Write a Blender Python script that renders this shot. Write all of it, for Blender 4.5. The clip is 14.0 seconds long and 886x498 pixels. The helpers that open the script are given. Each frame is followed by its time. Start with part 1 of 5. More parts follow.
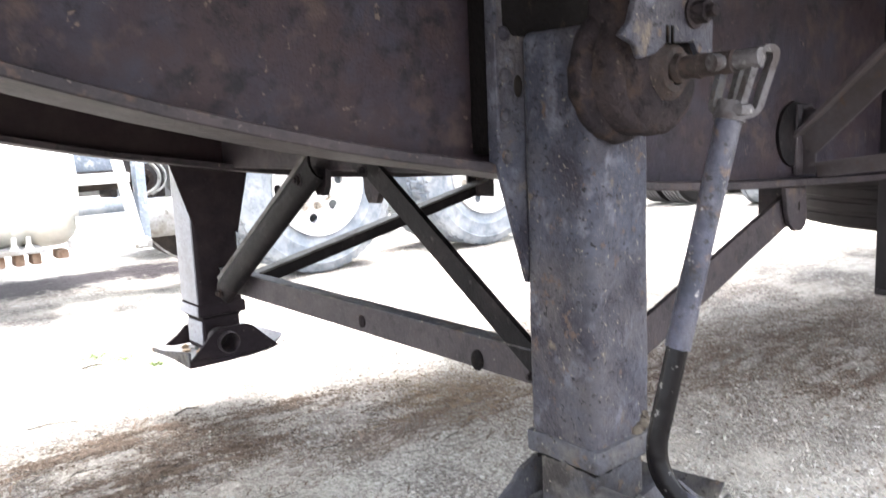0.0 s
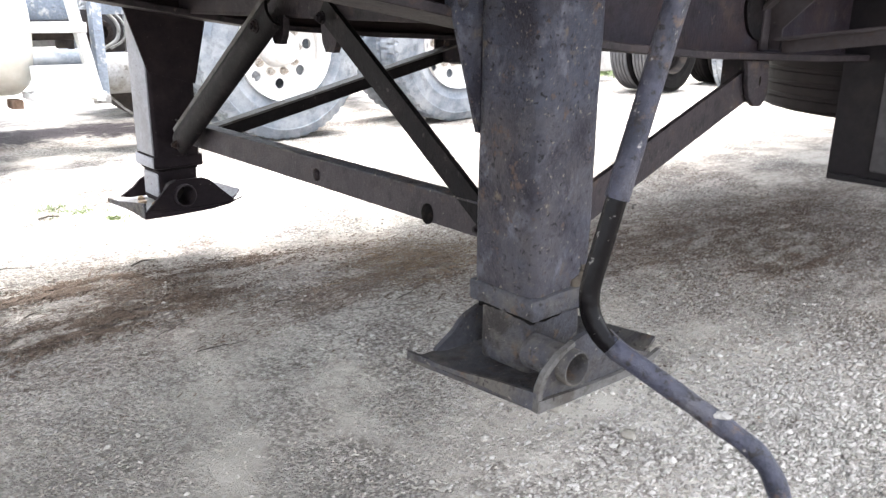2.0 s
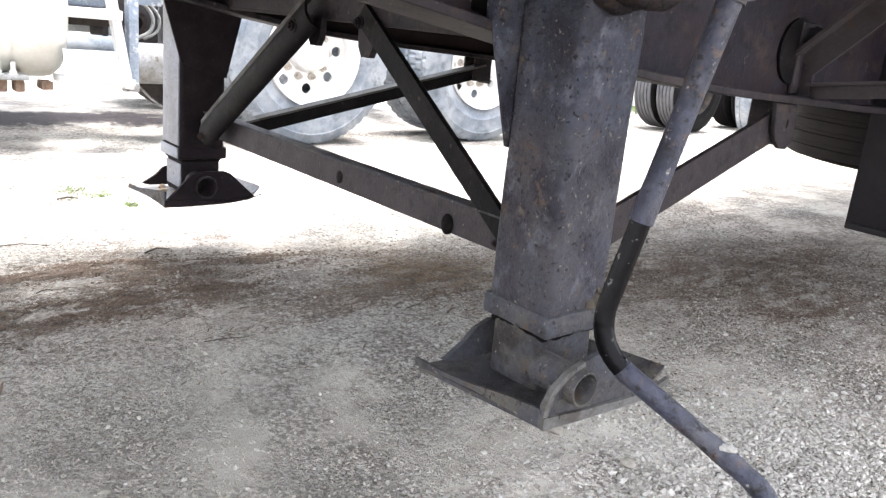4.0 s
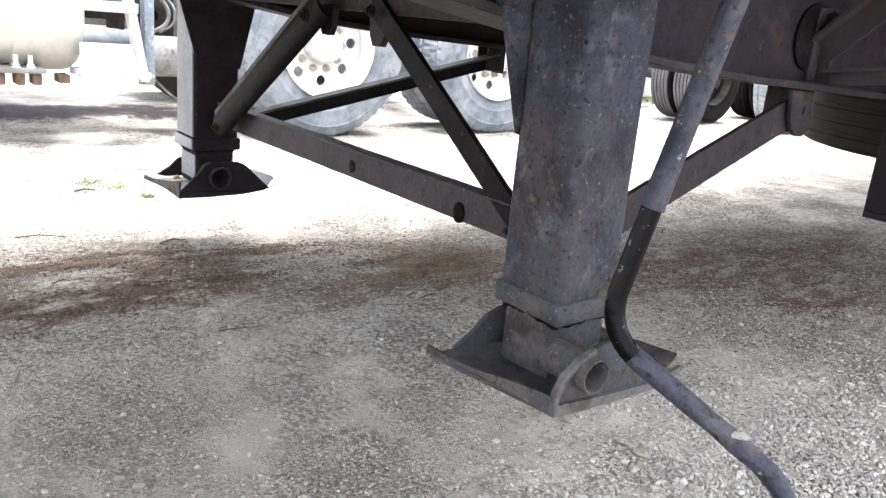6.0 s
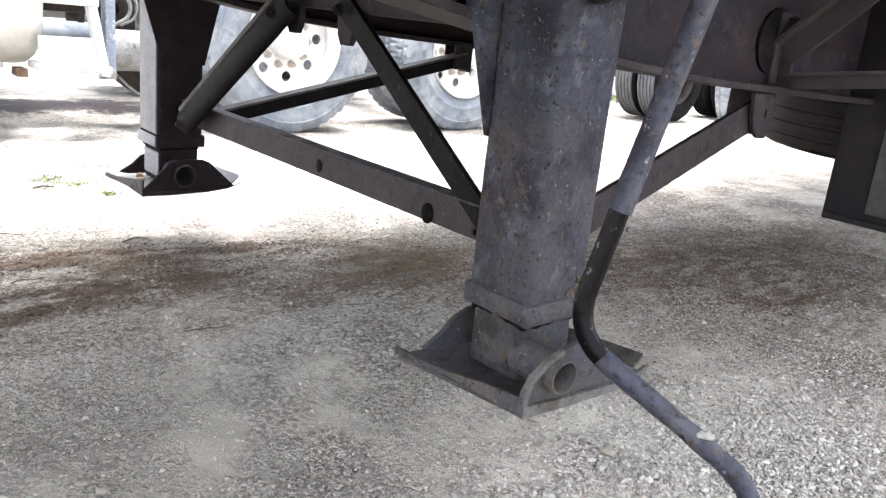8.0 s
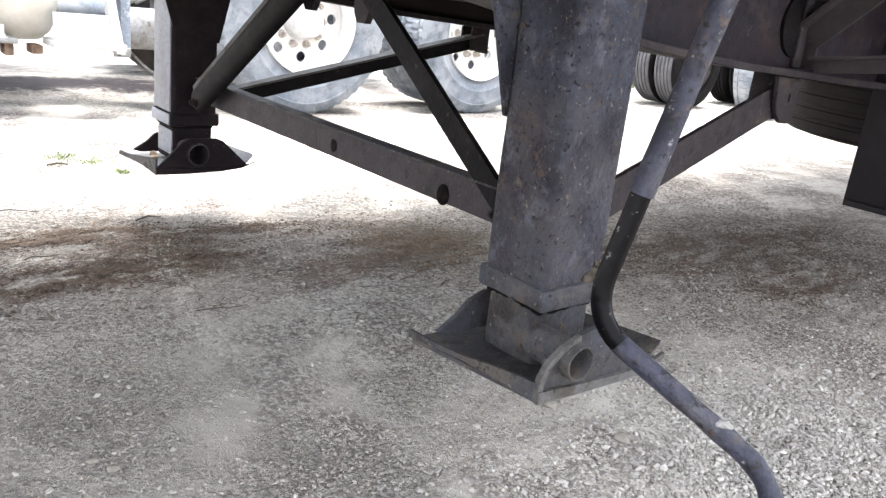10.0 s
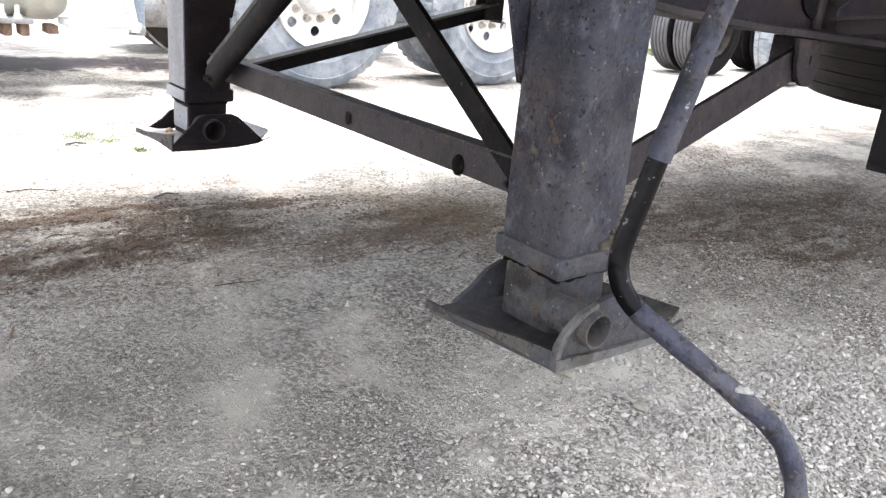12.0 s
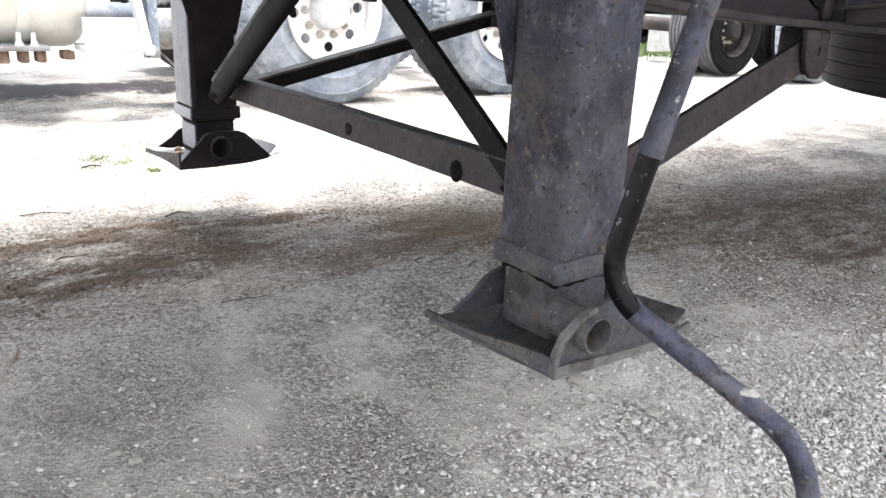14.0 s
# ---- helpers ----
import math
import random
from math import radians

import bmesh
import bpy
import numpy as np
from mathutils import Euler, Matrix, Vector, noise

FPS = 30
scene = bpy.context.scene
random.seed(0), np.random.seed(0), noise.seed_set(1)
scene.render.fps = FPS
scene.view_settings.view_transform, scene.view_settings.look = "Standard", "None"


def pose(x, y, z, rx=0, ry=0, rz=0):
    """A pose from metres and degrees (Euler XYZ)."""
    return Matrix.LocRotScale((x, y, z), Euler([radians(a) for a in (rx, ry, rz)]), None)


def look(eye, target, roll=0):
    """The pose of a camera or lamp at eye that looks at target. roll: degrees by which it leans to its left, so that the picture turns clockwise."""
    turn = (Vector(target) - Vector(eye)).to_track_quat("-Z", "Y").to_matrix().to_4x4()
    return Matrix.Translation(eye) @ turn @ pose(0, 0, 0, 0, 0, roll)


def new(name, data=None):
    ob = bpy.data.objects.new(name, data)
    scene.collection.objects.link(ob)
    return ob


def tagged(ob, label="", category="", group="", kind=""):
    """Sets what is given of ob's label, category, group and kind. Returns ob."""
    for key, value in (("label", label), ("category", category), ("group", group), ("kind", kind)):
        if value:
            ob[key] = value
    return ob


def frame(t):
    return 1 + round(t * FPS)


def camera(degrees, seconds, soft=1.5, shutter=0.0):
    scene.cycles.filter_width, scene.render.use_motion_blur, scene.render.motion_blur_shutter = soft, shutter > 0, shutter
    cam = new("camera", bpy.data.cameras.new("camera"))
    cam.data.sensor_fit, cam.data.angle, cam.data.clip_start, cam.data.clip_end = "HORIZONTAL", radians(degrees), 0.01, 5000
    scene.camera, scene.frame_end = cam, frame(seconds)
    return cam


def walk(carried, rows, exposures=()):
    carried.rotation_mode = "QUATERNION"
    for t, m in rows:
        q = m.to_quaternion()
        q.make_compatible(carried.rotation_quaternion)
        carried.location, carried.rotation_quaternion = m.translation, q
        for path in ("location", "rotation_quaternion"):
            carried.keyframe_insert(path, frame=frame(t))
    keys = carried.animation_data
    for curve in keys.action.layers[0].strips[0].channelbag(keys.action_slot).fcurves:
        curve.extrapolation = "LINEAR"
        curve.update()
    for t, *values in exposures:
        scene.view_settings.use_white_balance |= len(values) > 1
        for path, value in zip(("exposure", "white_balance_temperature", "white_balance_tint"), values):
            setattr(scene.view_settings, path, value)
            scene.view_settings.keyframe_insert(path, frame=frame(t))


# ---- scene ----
from mathutils import geometry as mathutils_geometry

cam = camera(58.0, 14.0, soft=1.3, shutter=0.25)
PATH = [
    (0, (-0.927, -0.794, 0.815), (0.314, 0.745, 0.511), -2.5),
    (0.5, (-0.902, -0.808, 0.784), (0.345, 0.674, 0.285), -3.6),
    (1, (-0.901, -0.814, 0.765), (0.322, 0.66, 0.189), -2.8),
    (1.5, (-0.903, -0.815, 0.759), (0.282, 0.68, 0.159), -4.1),
    (2, (-0.911, -0.828, 0.761), (0.34, 0.617, 0.174), 0.7),
    (2.5, (-0.925, -0.809, 0.759), (0.425, 0.58, 0.261), 5.9),
    (3, (-0.963, -0.827, 0.767), (0.411, 0.581, 0.405), 5.8),
    (3.5, (-0.935, -0.825, 0.753), (0.359, 0.614, 0.249), 6.5),
    (5.8, (-0.926, -0.827, 0.737), (0.272, 0.669, 0.166), 5.0),
    (6, (-0.924, -0.831, 0.737), (0.287, 0.659, 0.177), 5.3),
    (6.5, (-0.926, -0.832, 0.737), (0.271, 0.657, 0.143), 4.3),
    (7, (-0.908, -0.834, 0.733), (0.33, 0.618, 0.134), 3.9),
    (7.2, (-0.913, -0.825, 0.746), (0.366, 0.609, 0.192), 5.9),
    (9.3, (-0.935, -0.825, 0.74), (0.327, 0.609, 0.148), 6.2),
    (9.5, (-0.937, -0.825, 0.743), (0.299, 0.634, 0.156), 6.4),
    (10, (-0.92, -0.808, 0.735), (0.33, 0.632, 0.133), 6.7),
    (10.5, (-0.927, -0.823, 0.736), (0.317, 0.62, 0.129), 5.8),
    (11, (-0.925, -0.832, 0.735), (0.338, 0.584, 0.101), 5.6),
    (11.5, (-0.917, -0.817, 0.729), (0.336, 0.598, 0.077), 5.8),
    (12, (-0.914, -0.81, 0.727), (0.291, 0.64, 0.061), 5.4),
    (12.5, (-0.922, -0.816, 0.74), (0.303, 0.658, 0.171), 6.0),
    (13, (-0.922, -0.818, 0.739), (0.336, 0.629, 0.172), 6.2),
    (13.5, (-0.924, -0.803, 0.728), (0.28, 0.67, 0.112), 6.5),
    (14, (-0.859, -0.824, 0.715), (0.293, 0.679, 0.073), 2.8),
]
walk(cam, [(t, look(eye, target, roll)) for t, eye, target, roll in PATH], [(0, 3.72), (0.5, 3.30), (1, 3.16), (2.5, 3.18), (3, 3.48), (3.5, 3.24), (5.8, 3.04), (13.5, 3.03), (14, 3.00)])

# ---- world, sun, exposure ----
world = bpy.data.worlds.new("sky")
scene.world = world
world.use_nodes = True
wn = world.node_tree.nodes
sky = wn.new("ShaderNodeTexSky")
sky.sky_type = "NISHITA"
sky.sun_disc = False
sky.sun_elevation = radians(80)
sky.sun_rotation = radians(20)
sky.air_density, sky.dust_density, sky.ozone_density = 1.0, 4.0, 1.0
wn["Background"].inputs["Strength"].default_value = 0.13
cloud = wn.new("ShaderNodeMix")  # an even white cloud cover over the blue
cloud.data_type = "RGBA"
cloud.inputs[0].default_value = 0.75
cloud.inputs[7].default_value = (6.3, 6.5, 6.95, 1.0)
world.node_tree.links.new(sky.outputs[0], cloud.inputs[6])
world.node_tree.links.new(cloud.outputs[2], wn["Background"].inputs["Color"])
sun = new("sun", bpy.data.lights.new("sun", "SUN"))
sun.data.energy, sun.data.angle, sun.data.color = 2.5, radians(35), (1.0, 0.99, 0.985)
sun.matrix_world = look((0, 0, 20), (-1.5, -3.0, 0))


# ---- materials ----
def mat(name, base, spots=(), rough=0.7, metal=0.0, bump=0.15, bscale=120.0, rvar=0.12, grain=0.25, coord="Object", per_object=0.0, spec=0.22):
    """base colour with a fine grain; spots: (colour, scale, threshold, softness, detail, seed, and for stains that run down a z scale) laid over one another."""
    m = bpy.data.materials.new(name)
    m.use_nodes = True
    nt = m.node_tree
    n, l = nt.nodes, nt.links
    b = n["Principled BSDF"]
    tc = n.new("ShaderNodeTexCoord")
    vec = tc.outputs[coord]
    if per_object:
        info = n.new("ShaderNodeObjectInfo")
        add = n.new("ShaderNodeVectorMath")
        add.operation = "MULTIPLY_ADD"
        l.new(info.outputs["Random"], add.inputs[0])
        add.inputs[1].default_value = (37.0 * per_object, 17.0 * per_object, 29.0 * per_object)
        l.new(vec, add.inputs[2])
        vec = add.outputs[0]

    def tex(scale, detail=6.0, seed=0.0, rough_=0.6, run=0.0):
        t = n.new("ShaderNodeTexNoise")
        t.noise_dimensions = "4D"
        t.inputs["W"].default_value = seed
        t.inputs["Scale"].default_value, t.inputs["Detail"].default_value, t.inputs["Roughness"].default_value = scale, detail, rough_
        if run:
            mp = n.new("ShaderNodeMapping")
            mp.inputs["Scale"].default_value = (1.0, 1.0, run)
            l.new(vec, mp.inputs["Vector"])
            l.new(mp.outputs[0], t.inputs["Vector"])
        else:
            l.new(vec, t.inputs["Vector"])
        return t.outputs["Fac"]

    def ramp(fac, lo, hi):
        r = n.new("ShaderNodeMapRange")
        r.inputs["From Min"].default_value, r.inputs["From Max"].default_value = lo, hi
        l.new(fac, r.inputs["Value"])
        return r.outputs[0]

    def mix(fac, a, c, mode="MIX"):
        x = n.new("ShaderNodeMix")
        x.data_type, x.blend_type = "RGBA", mode
        for sock, v in ((x.inputs[0], fac), (x.inputs[6], a), (x.inputs[7], c)):
            if isinstance(v, (tuple, float, int)):
                sock.default_value = v if not isinstance(v, tuple) else (*v, 1.0)
            else:
                l.new(v, sock)
        return x.outputs[2]

    g = ramp(tex(bscale * 0.6, 4.0, 3.3), 0.3, 0.7)
    lo, hi = tuple(c * (1 - grain) for c in base), tuple(c * (1 + grain) for c in base)
    col = mix(g, lo, hi)
    big = ramp(tex(3.5, 5.0, 8.1), 0.35, 0.65)
    col = mix(big, col, mix(0.5, col, tuple(c * 0.6 for c in base)))
    masks = []
    for colour, scale, th, soft, detail, seed, *run in spots:
        k = ramp(tex(scale, detail, seed, 0.65, run[0] if run else 0.0), th - soft, th + soft)
        col = mix(k, col, colour)
        masks.append(k)
    l.new(col, b.inputs["Base Color"])
    b.inputs["Metallic"].default_value = metal
    b.inputs["Specular IOR Level"].default_value = spec
    rr = n.new("ShaderNodeMapRange")
    rr.inputs["To Min"].default_value, rr.inputs["To Max"].default_value = max(0.05, rough - rvar), min(1.0, rough + rvar)
    l.new(tex(bscale * 0.25, 5.0, 1.7), rr.inputs["Value"])
    l.new(rr.outputs[0], b.inputs["Roughness"])
    if bump:
        bp = n.new("ShaderNodeBump")
        bp.inputs["Strength"].default_value, bp.inputs["Distance"].default_value = bump, 0.004
        h = tex(bscale, 6.0, 5.5)
        if masks:
            s = n.new("ShaderNodeMath")
            s.operation = "MULTIPLY_ADD"
            l.new(masks[0], s.inputs[0])
            s.inputs[1].default_value = 0.5
            l.new(h, s.inputs[2])
            h = s.outputs[0]
        l.new(h, bp.inputs["Height"])
        l.new(bp.outputs[0], b.inputs["Normal"])
    return m


M_SCUFF = mat("pale chalky scuff", (0.22, 0.21, 0.195), (), 0.9, 0, 0.4, 200)
RUST = (0.075, 0.047, 0.033)
M_LEG = mat("weathered grey-blue paint", (0.036, 0.0385, 0.052), [((0.050, 0.045, 0.046), 4, 0.53, 0.10, 10, 1.0), ((0.017, 0.0155, 0.021), 9, 0.53, 0.07, 10, 7.0, 0.8), ((0.072, 0.072, 0.086), 16, 0.60, 0.05, 10, 7.5, 0.8), ((0.074, 0.060, 0.048), 15, 0.64, 0.03, 13, 5.0), ((0.010, 0.009, 0.0105), 100, 0.60, 0.03, 6, 2.9), ((0.060, 0.041, 0.032), 38, 0.62, 0.03, 10, 2.0), ((0.125, 0.110, 0.092), 120, 0.645, 0.018, 4, 4.0)], 0.55, 0.0, 1.2, 110, grain=0.4, per_object=1, spec=0.11)
M_CRUST = mat("dried mud crust", (0.062, 0.051, 0.039), [((0.03, 0.024, 0.019), 40, 0.54, 0.06, 8, 1.0), ((0.11, 0.095, 0.075), 90, 0.62, 0.04, 5, 2.0)], 0.95, 0, 1.0, 200, grain=0.3)
# far leg only: light on its front face is put into this colour
M_LEG_LIT = mat("grey-blue leg paint, painted light", (0.235, 0.238, 0.262), [((0.15, 0.145, 0.145), 6, 0.55, 0.10, 9, 1.0), ((0.05, 0.045, 0.045), 80, 0.64, 0.03, 5, 2.9)], 0.55, 0.0, 0.3, 220, grain=0.2, per_object=1)
# far leg only: shade on its inner side is put into this colour
M_LEG_SHADED = mat("leg paint, painted shade", (0.0110, 0.0082, 0.0098), [((0.020, 0.0145, 0.0150), 9, 0.56, 0.1, 8, 1.4), ((0.05, 0.043, 0.04), 70, 0.66, 0.03, 5, 2.4)], 0.7, 0.0, 0.3, 180, spec=0.08)
M_BLACK = mat("black chassis paint and painted shade", (0.0036, 0.0029, 0.0034), [((0.011, 0.0082, 0.0086), 12, 0.57, 0.08, 9, 1.4), ((0.03, 0.025, 0.025), 60, 0.64, 0.03, 6, 2.4)], 0.6, 0.0, 0.3, 180, spec=0.1)
M_BAR = mat("brown-grey dusty bar steel", (0.023, 0.0185, 0.0212), [((0.038, 0.031, 0.032), 6, 0.55, 0.12, 11, 1.1), ((0.011, 0.0088, 0.0098), 26, 0.58, 0.06, 9, 6.1), ((0.045, 0.031, 0.026), 30, 0.62, 0.05, 9, 2.5), ((0.085, 0.075, 0.07), 90, 0.65, 0.03, 5, 3.5)], 0.6, 0.0, 0.5, 150, grain=0.3)
M_FOOT = mat("dusty grey steel", (0.039, 0.039, 0.046), [((0.066, 0.059, 0.051), 11, 0.53, 0.08, 10, 1.5), ((0.020, 0.017, 0.016), 18, 0.56, 0.06, 9, 2.2), ((0.060, 0.042, 0.030), 34, 0.62, 0.04, 9, 3.1), ((0.012, 0.010, 0.009), 90, 0.62, 0.03, 5, 2.9), ((0.14, 0.125, 0.105), 110, 0.645, 0.02, 4, 4.2)], 0.75, 0.0, 0.6, 220, grain=0.3, per_object=1)
M_FOOTPALE = mat("pale dusty steel edge with painted light", (0.085, 0.081, 0.078), [((0.045, 0.039, 0.034), 18, 0.54, 0.06, 10, 1.5), ((0.012, 0.010, 0.009), 90, 0.63, 0.03, 5, 2.9)], 0.75, 0.0, 0.5, 220, grain=0.25)
M_CAST = mat("dusty cast iron", (0.0105, 0.0080, 0.0098), [((0.024, 0.0180, 0.0185), 9, 0.53, 0.10, 11, 1.5), ((0.030, 0.0195, 0.0150), 22, 0.58, 0.06, 10, 2.2), ((0.004, 0.0032, 0.0034), 50, 0.58, 0.06, 8, 2.9), ((0.055, 0.046, 0.039), 120, 0.65, 0.03, 6, 4.4)], 0.85, 0.0, 1.4, 200, grain=0.4, per_object=1, spec=0.12)
M_BEAM = mat("dark frame paint with rust", (0.0150, 0.0120, 0.0172), [((0.0200, 0.0130, 0.0142), 4, 0.52, 0.08, 11, 1.2), ((0.0185, 0.0170, 0.0235), 9, 0.56, 0.07, 10, 4.6), ((0.032, 0.0225, 0.0205), 17, 0.585, 0.06, 12, 2.7), ((0.0070, 0.0058, 0.0076), 24, 0.58, 0.06, 9, 6.1), ((0.075, 0.058, 0.046), 55, 0.645, 0.03, 8, 3.3)], 0.62, 0.0, 0.5, 160, grain=0.3, per_object=1, spec=0.13)
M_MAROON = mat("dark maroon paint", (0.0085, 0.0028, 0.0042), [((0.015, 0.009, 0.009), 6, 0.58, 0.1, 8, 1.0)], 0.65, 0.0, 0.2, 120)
M_BRACE = mat("brown dusty steel", (0.0138, 0.0106, 0.0130), [((0.028, 0.0212, 0.0225), 8, 0.54, 0.10, 11, 1.1), ((0.0055, 0.0045, 0.0055), 36, 0.58, 0.06, 8, 6.1), ((0.038, 0.025, 0.019), 30, 0.61, 0.05, 9, 2.5), ((0.075, 0.065, 0.058), 100, 0.645, 0.03, 5, 3.5)], 0.65, 0.0, 0.4, 200, grain=0.3, per_object=1)
M_RUSTY = mat("rusty bare steel", (0.024, 0.0175, 0.0165), [((0.036, 0.0235, 0.0185), 26, 0.53, 0.08, 9, 1.2), ((0.012, 0.009, 0.008), 60, 0.58, 0.06, 7, 2.6), ((0.10, 0.08, 0.062), 90, 0.64, 0.04, 5, 2.1)], 0.8, 0.1, 0.7, 240)
M_PALE = mat("worn dirty steel", (0.046, 0.042, 0.044), [((0.024, 0.018, 0.017), 24, 0.53, 0.06, 10, 1.3), ((0.012, 0.0095, 0.009), 60, 0.60, 0.05, 7, 3.0), ((0.13, 0.125, 0.12), 55, 0.64, 0.03, 6, 2.3)], 0.6, 0.0, 0.7, 240)
M_CRANK = mat("grey-blue worn steel tube", (0.032, 0.033, 0.049), [((0.060, 0.057, 0.062), 11, 0.54, 0.10, 10, 1.3, 0.7), ((0.013, 0.014, 0.022), 18, 0.535, 0.06, 10, 6.3, 0.7), ((0.056, 0.038, 0.030), 46, 0.605, 0.035, 9, 4.4), ((0.010, 0.0085, 0.009), 75, 0.585, 0.035, 8, 2.2), ((0.17, 0.16, 0.155), 60, 0.645, 0.02, 7, 3.2)], 0.45, 0.1, 0.6, 200, spec=0.22)
# the blue-grey spots stand in for highlights on the bend
M_GRIP = mat("oily black steel with painted glints", (0.0030, 0.0027, 0.0032), [((0.030, 0.032, 0.044), 22, 0.62, 0.03, 9, 5.2), ((0.11, 0.105, 0.10), 90, 0.655, 0.015, 4, 2.0)], 0.13, 0.0, 0.32, 70, rvar=0.08, spec=0.065)
M_GREASE_SHADE = mat("black grease and recess shade", (0.005, 0.0042, 0.0042), [((0.022, 0.016, 0.012), 40, 0.64, 0.06, 6, 1.0)], 0.75, 0.0, 0.6, 120, spec=0.05)
M_HOLE = mat("dark interior", (0.012, 0.010, 0.009), (), 0.95, 0, 0.2, 100, spec=0.05)
M_OUTRIG = mat("dusty brown strut paint", (0.042, 0.0355, 0.0375), [((0.026, 0.020, 0.019), 9, 0.54, 0.10, 10, 1.2), ((0.042, 0.026, 0.019), 36, 0.62, 0.04, 9, 2.5)], 0.7, 0.0, 0.3, 180, grain=0.2)
M_BOX = mat("dull grey sheet metal", (0.066, 0.063, 0.066), [((0.050, 0.055, 0.055), 4, 0.58, 0.15, 8, 1.2), (RUST, 30, 0.7, 0.04, 6, 2.5)], 0.55, 0.3, 0.15, 90)
M_BOXDARK = mat("dark box paint", (0.0095, 0.008, 0.0095), [((0.018, 0.0145, 0.014), 9, 0.6, 0.1, 8, 1.2)], 0.65, 0.0, 0.2, 120)
M_TANK = mat("worn brown rubber", (0.0088, 0.0062, 0.0074), [((0.018, 0.0128, 0.0136), 8, 0.55, 0.12, 8, 1.2)], 0.6, 0.0, 0.25, 100)
M_TYRE = mat("dusty tyre rubber", (0.165, 0.188, 0.222), [((0.33, 0.345, 0.36), 6, 0.53, 0.14, 9, 1.2), ((0.095, 0.105, 0.120), 12, 0.62, 0.10, 10, 2.1)], 0.85, 0.0, 0.2, 180, grain=0.15, per_object=1)
M_RIM = mat("white wheel paint", (0.78, 0.77, 0.75), [((0.58, 0.54, 0.48), 7, 0.64, 0.12, 8, 1.2), ((0.35, 0.29, 0.22), 40, 0.67, 0.04, 6, 2.2)], 0.45, 0.0, 0.1, 120, grain=0.08)
M_HUB = mat("dull hub metal", (0.66, 0.66, 0.66), [((0.45, 0.42, 0.38), 14, 0.58, 0.12, 8, 1.2)], 0.4, 0.4, 0.15, 120, grain=0.1)
M_NUT = mat("dull pale nuts", (0.50, 0.47, 0.43), [((0.30, 0.25, 0.20), 60, 0.55, 0.08, 5, 1.1)], 0.7, 0.2, 0.3, 200)
M_ALU = mat("dull cream tank metal", (0.74, 0.73, 0.68), [((0.50, 0.46, 0.38), 4, 0.62, 0.16, 8, 1.2)], 0.42, 0.3, 0.05, 90, grain=0.08)
M_RUST2 = mat("pale rusty iron", (0.20, 0.14, 0.105), [((0.10, 0.06, 0.04), 14, 0.54, 0.08, 8, 1.2)], 0.85, 0.0, 0.4, 140)
M_WHITE = mat("dirty white paint", (0.60, 0.60, 0.585), [((0.34, 0.33, 0.31), 6, 0.62, 0.12, 8, 1.2)], 0.55, 0.0, 0.1, 90)
M_BLUEGREY = mat("blue-grey chipped paint", (0.26, 0.30, 0.36), [((0.60, 0.60, 0.60), 22, 0.58, 0.06, 7, 1.2), ((0.12, 0.10, 0.09), 30, 0.64, 0.05, 6, 2.1)], 0.6, 0.0, 0.2, 140)
M_MOTTLE = mat("mottled grey paint", (0.30, 0.30, 0.30), [((0.18, 0.17, 0.155), 14, 0.55, 0.08, 8, 1.2), ((0.10, 0.09, 0.08), 40, 0.62, 0.04, 5, 2.1)], 0.6, 0.0, 0.2, 140)
M_CHASSIS = mat("dark chassis", (0.022, 0.019, 0.019), [((0.06, 0.047, 0.038), 8, 0.58, 0.1, 8, 1.2)], 0.75, 0.0, 0.3, 100)
M_WOOD = mat("dark dirty deck planks", (0.030, 0.024, 0.019), [((0.016, 0.012, 0.010), 6, 0.55, 0.1, 8, 1.2)], 0.85, 0.0, 0.3, 60)
M_STRAW = mat("dry straw", (0.17, 0.125, 0.08), (), 0.85, 0, 0, 60, grain=0.4)
M_GRASS = mat("green grass", (0.13, 0.17, 0.075), (), 0.7, 0, 0, 60, grain=0.4)
M_TWIG = mat("grey twig bark", (0.07, 0.06, 0.05), (), 0.9, 0, 0.3, 300)


# ---- mesh helpers ----
def bx(bm, x0, x1, y0, y1, z0, z1, bev=0.0, seg=2):
    r = bmesh.ops.create_cube(bm, size=1.0, matrix=Matrix.Translation(((x0 + x1) / 2, (y0 + y1) / 2, (z0 + z1) / 2)) @ Matrix.Diagonal((abs(x1 - x0), abs(y1 - y0), abs(z1 - z0), 1)))
    if bev:
        es = list({e for v in r["verts"] for e in v.link_edges})
        bmesh.ops.bevel(bm, geom=es, offset=bev, segments=seg, affect="EDGES", profile=0.5)
    return bm


def wavy(bm, cuts, amount, scale, seed=0.0):
    """Cut a box's faces finely and knock them about."""
    bmesh.ops.subdivide_edges(bm, edges=[e for e in bm.edges if e.calc_length() > 0.02], cuts=cuts, use_grid_fill=True)
    return dent(bm, amount, scale, seed)


def cyl(bm, a, b, r, seg=20, r2=None, caps=True):
    a, b = Vector(a), Vector(b)
    m = Matrix.Translation((a + b) / 2) @ (b - a).to_track_quat("Z", "Y").to_matrix().to_4x4()
    bmesh.ops.create_cone(bm, cap_ends=caps, segments=seg, radius1=r, radius2=r if r2 is None else r2, depth=(b - a).length, matrix=m)
    return bm


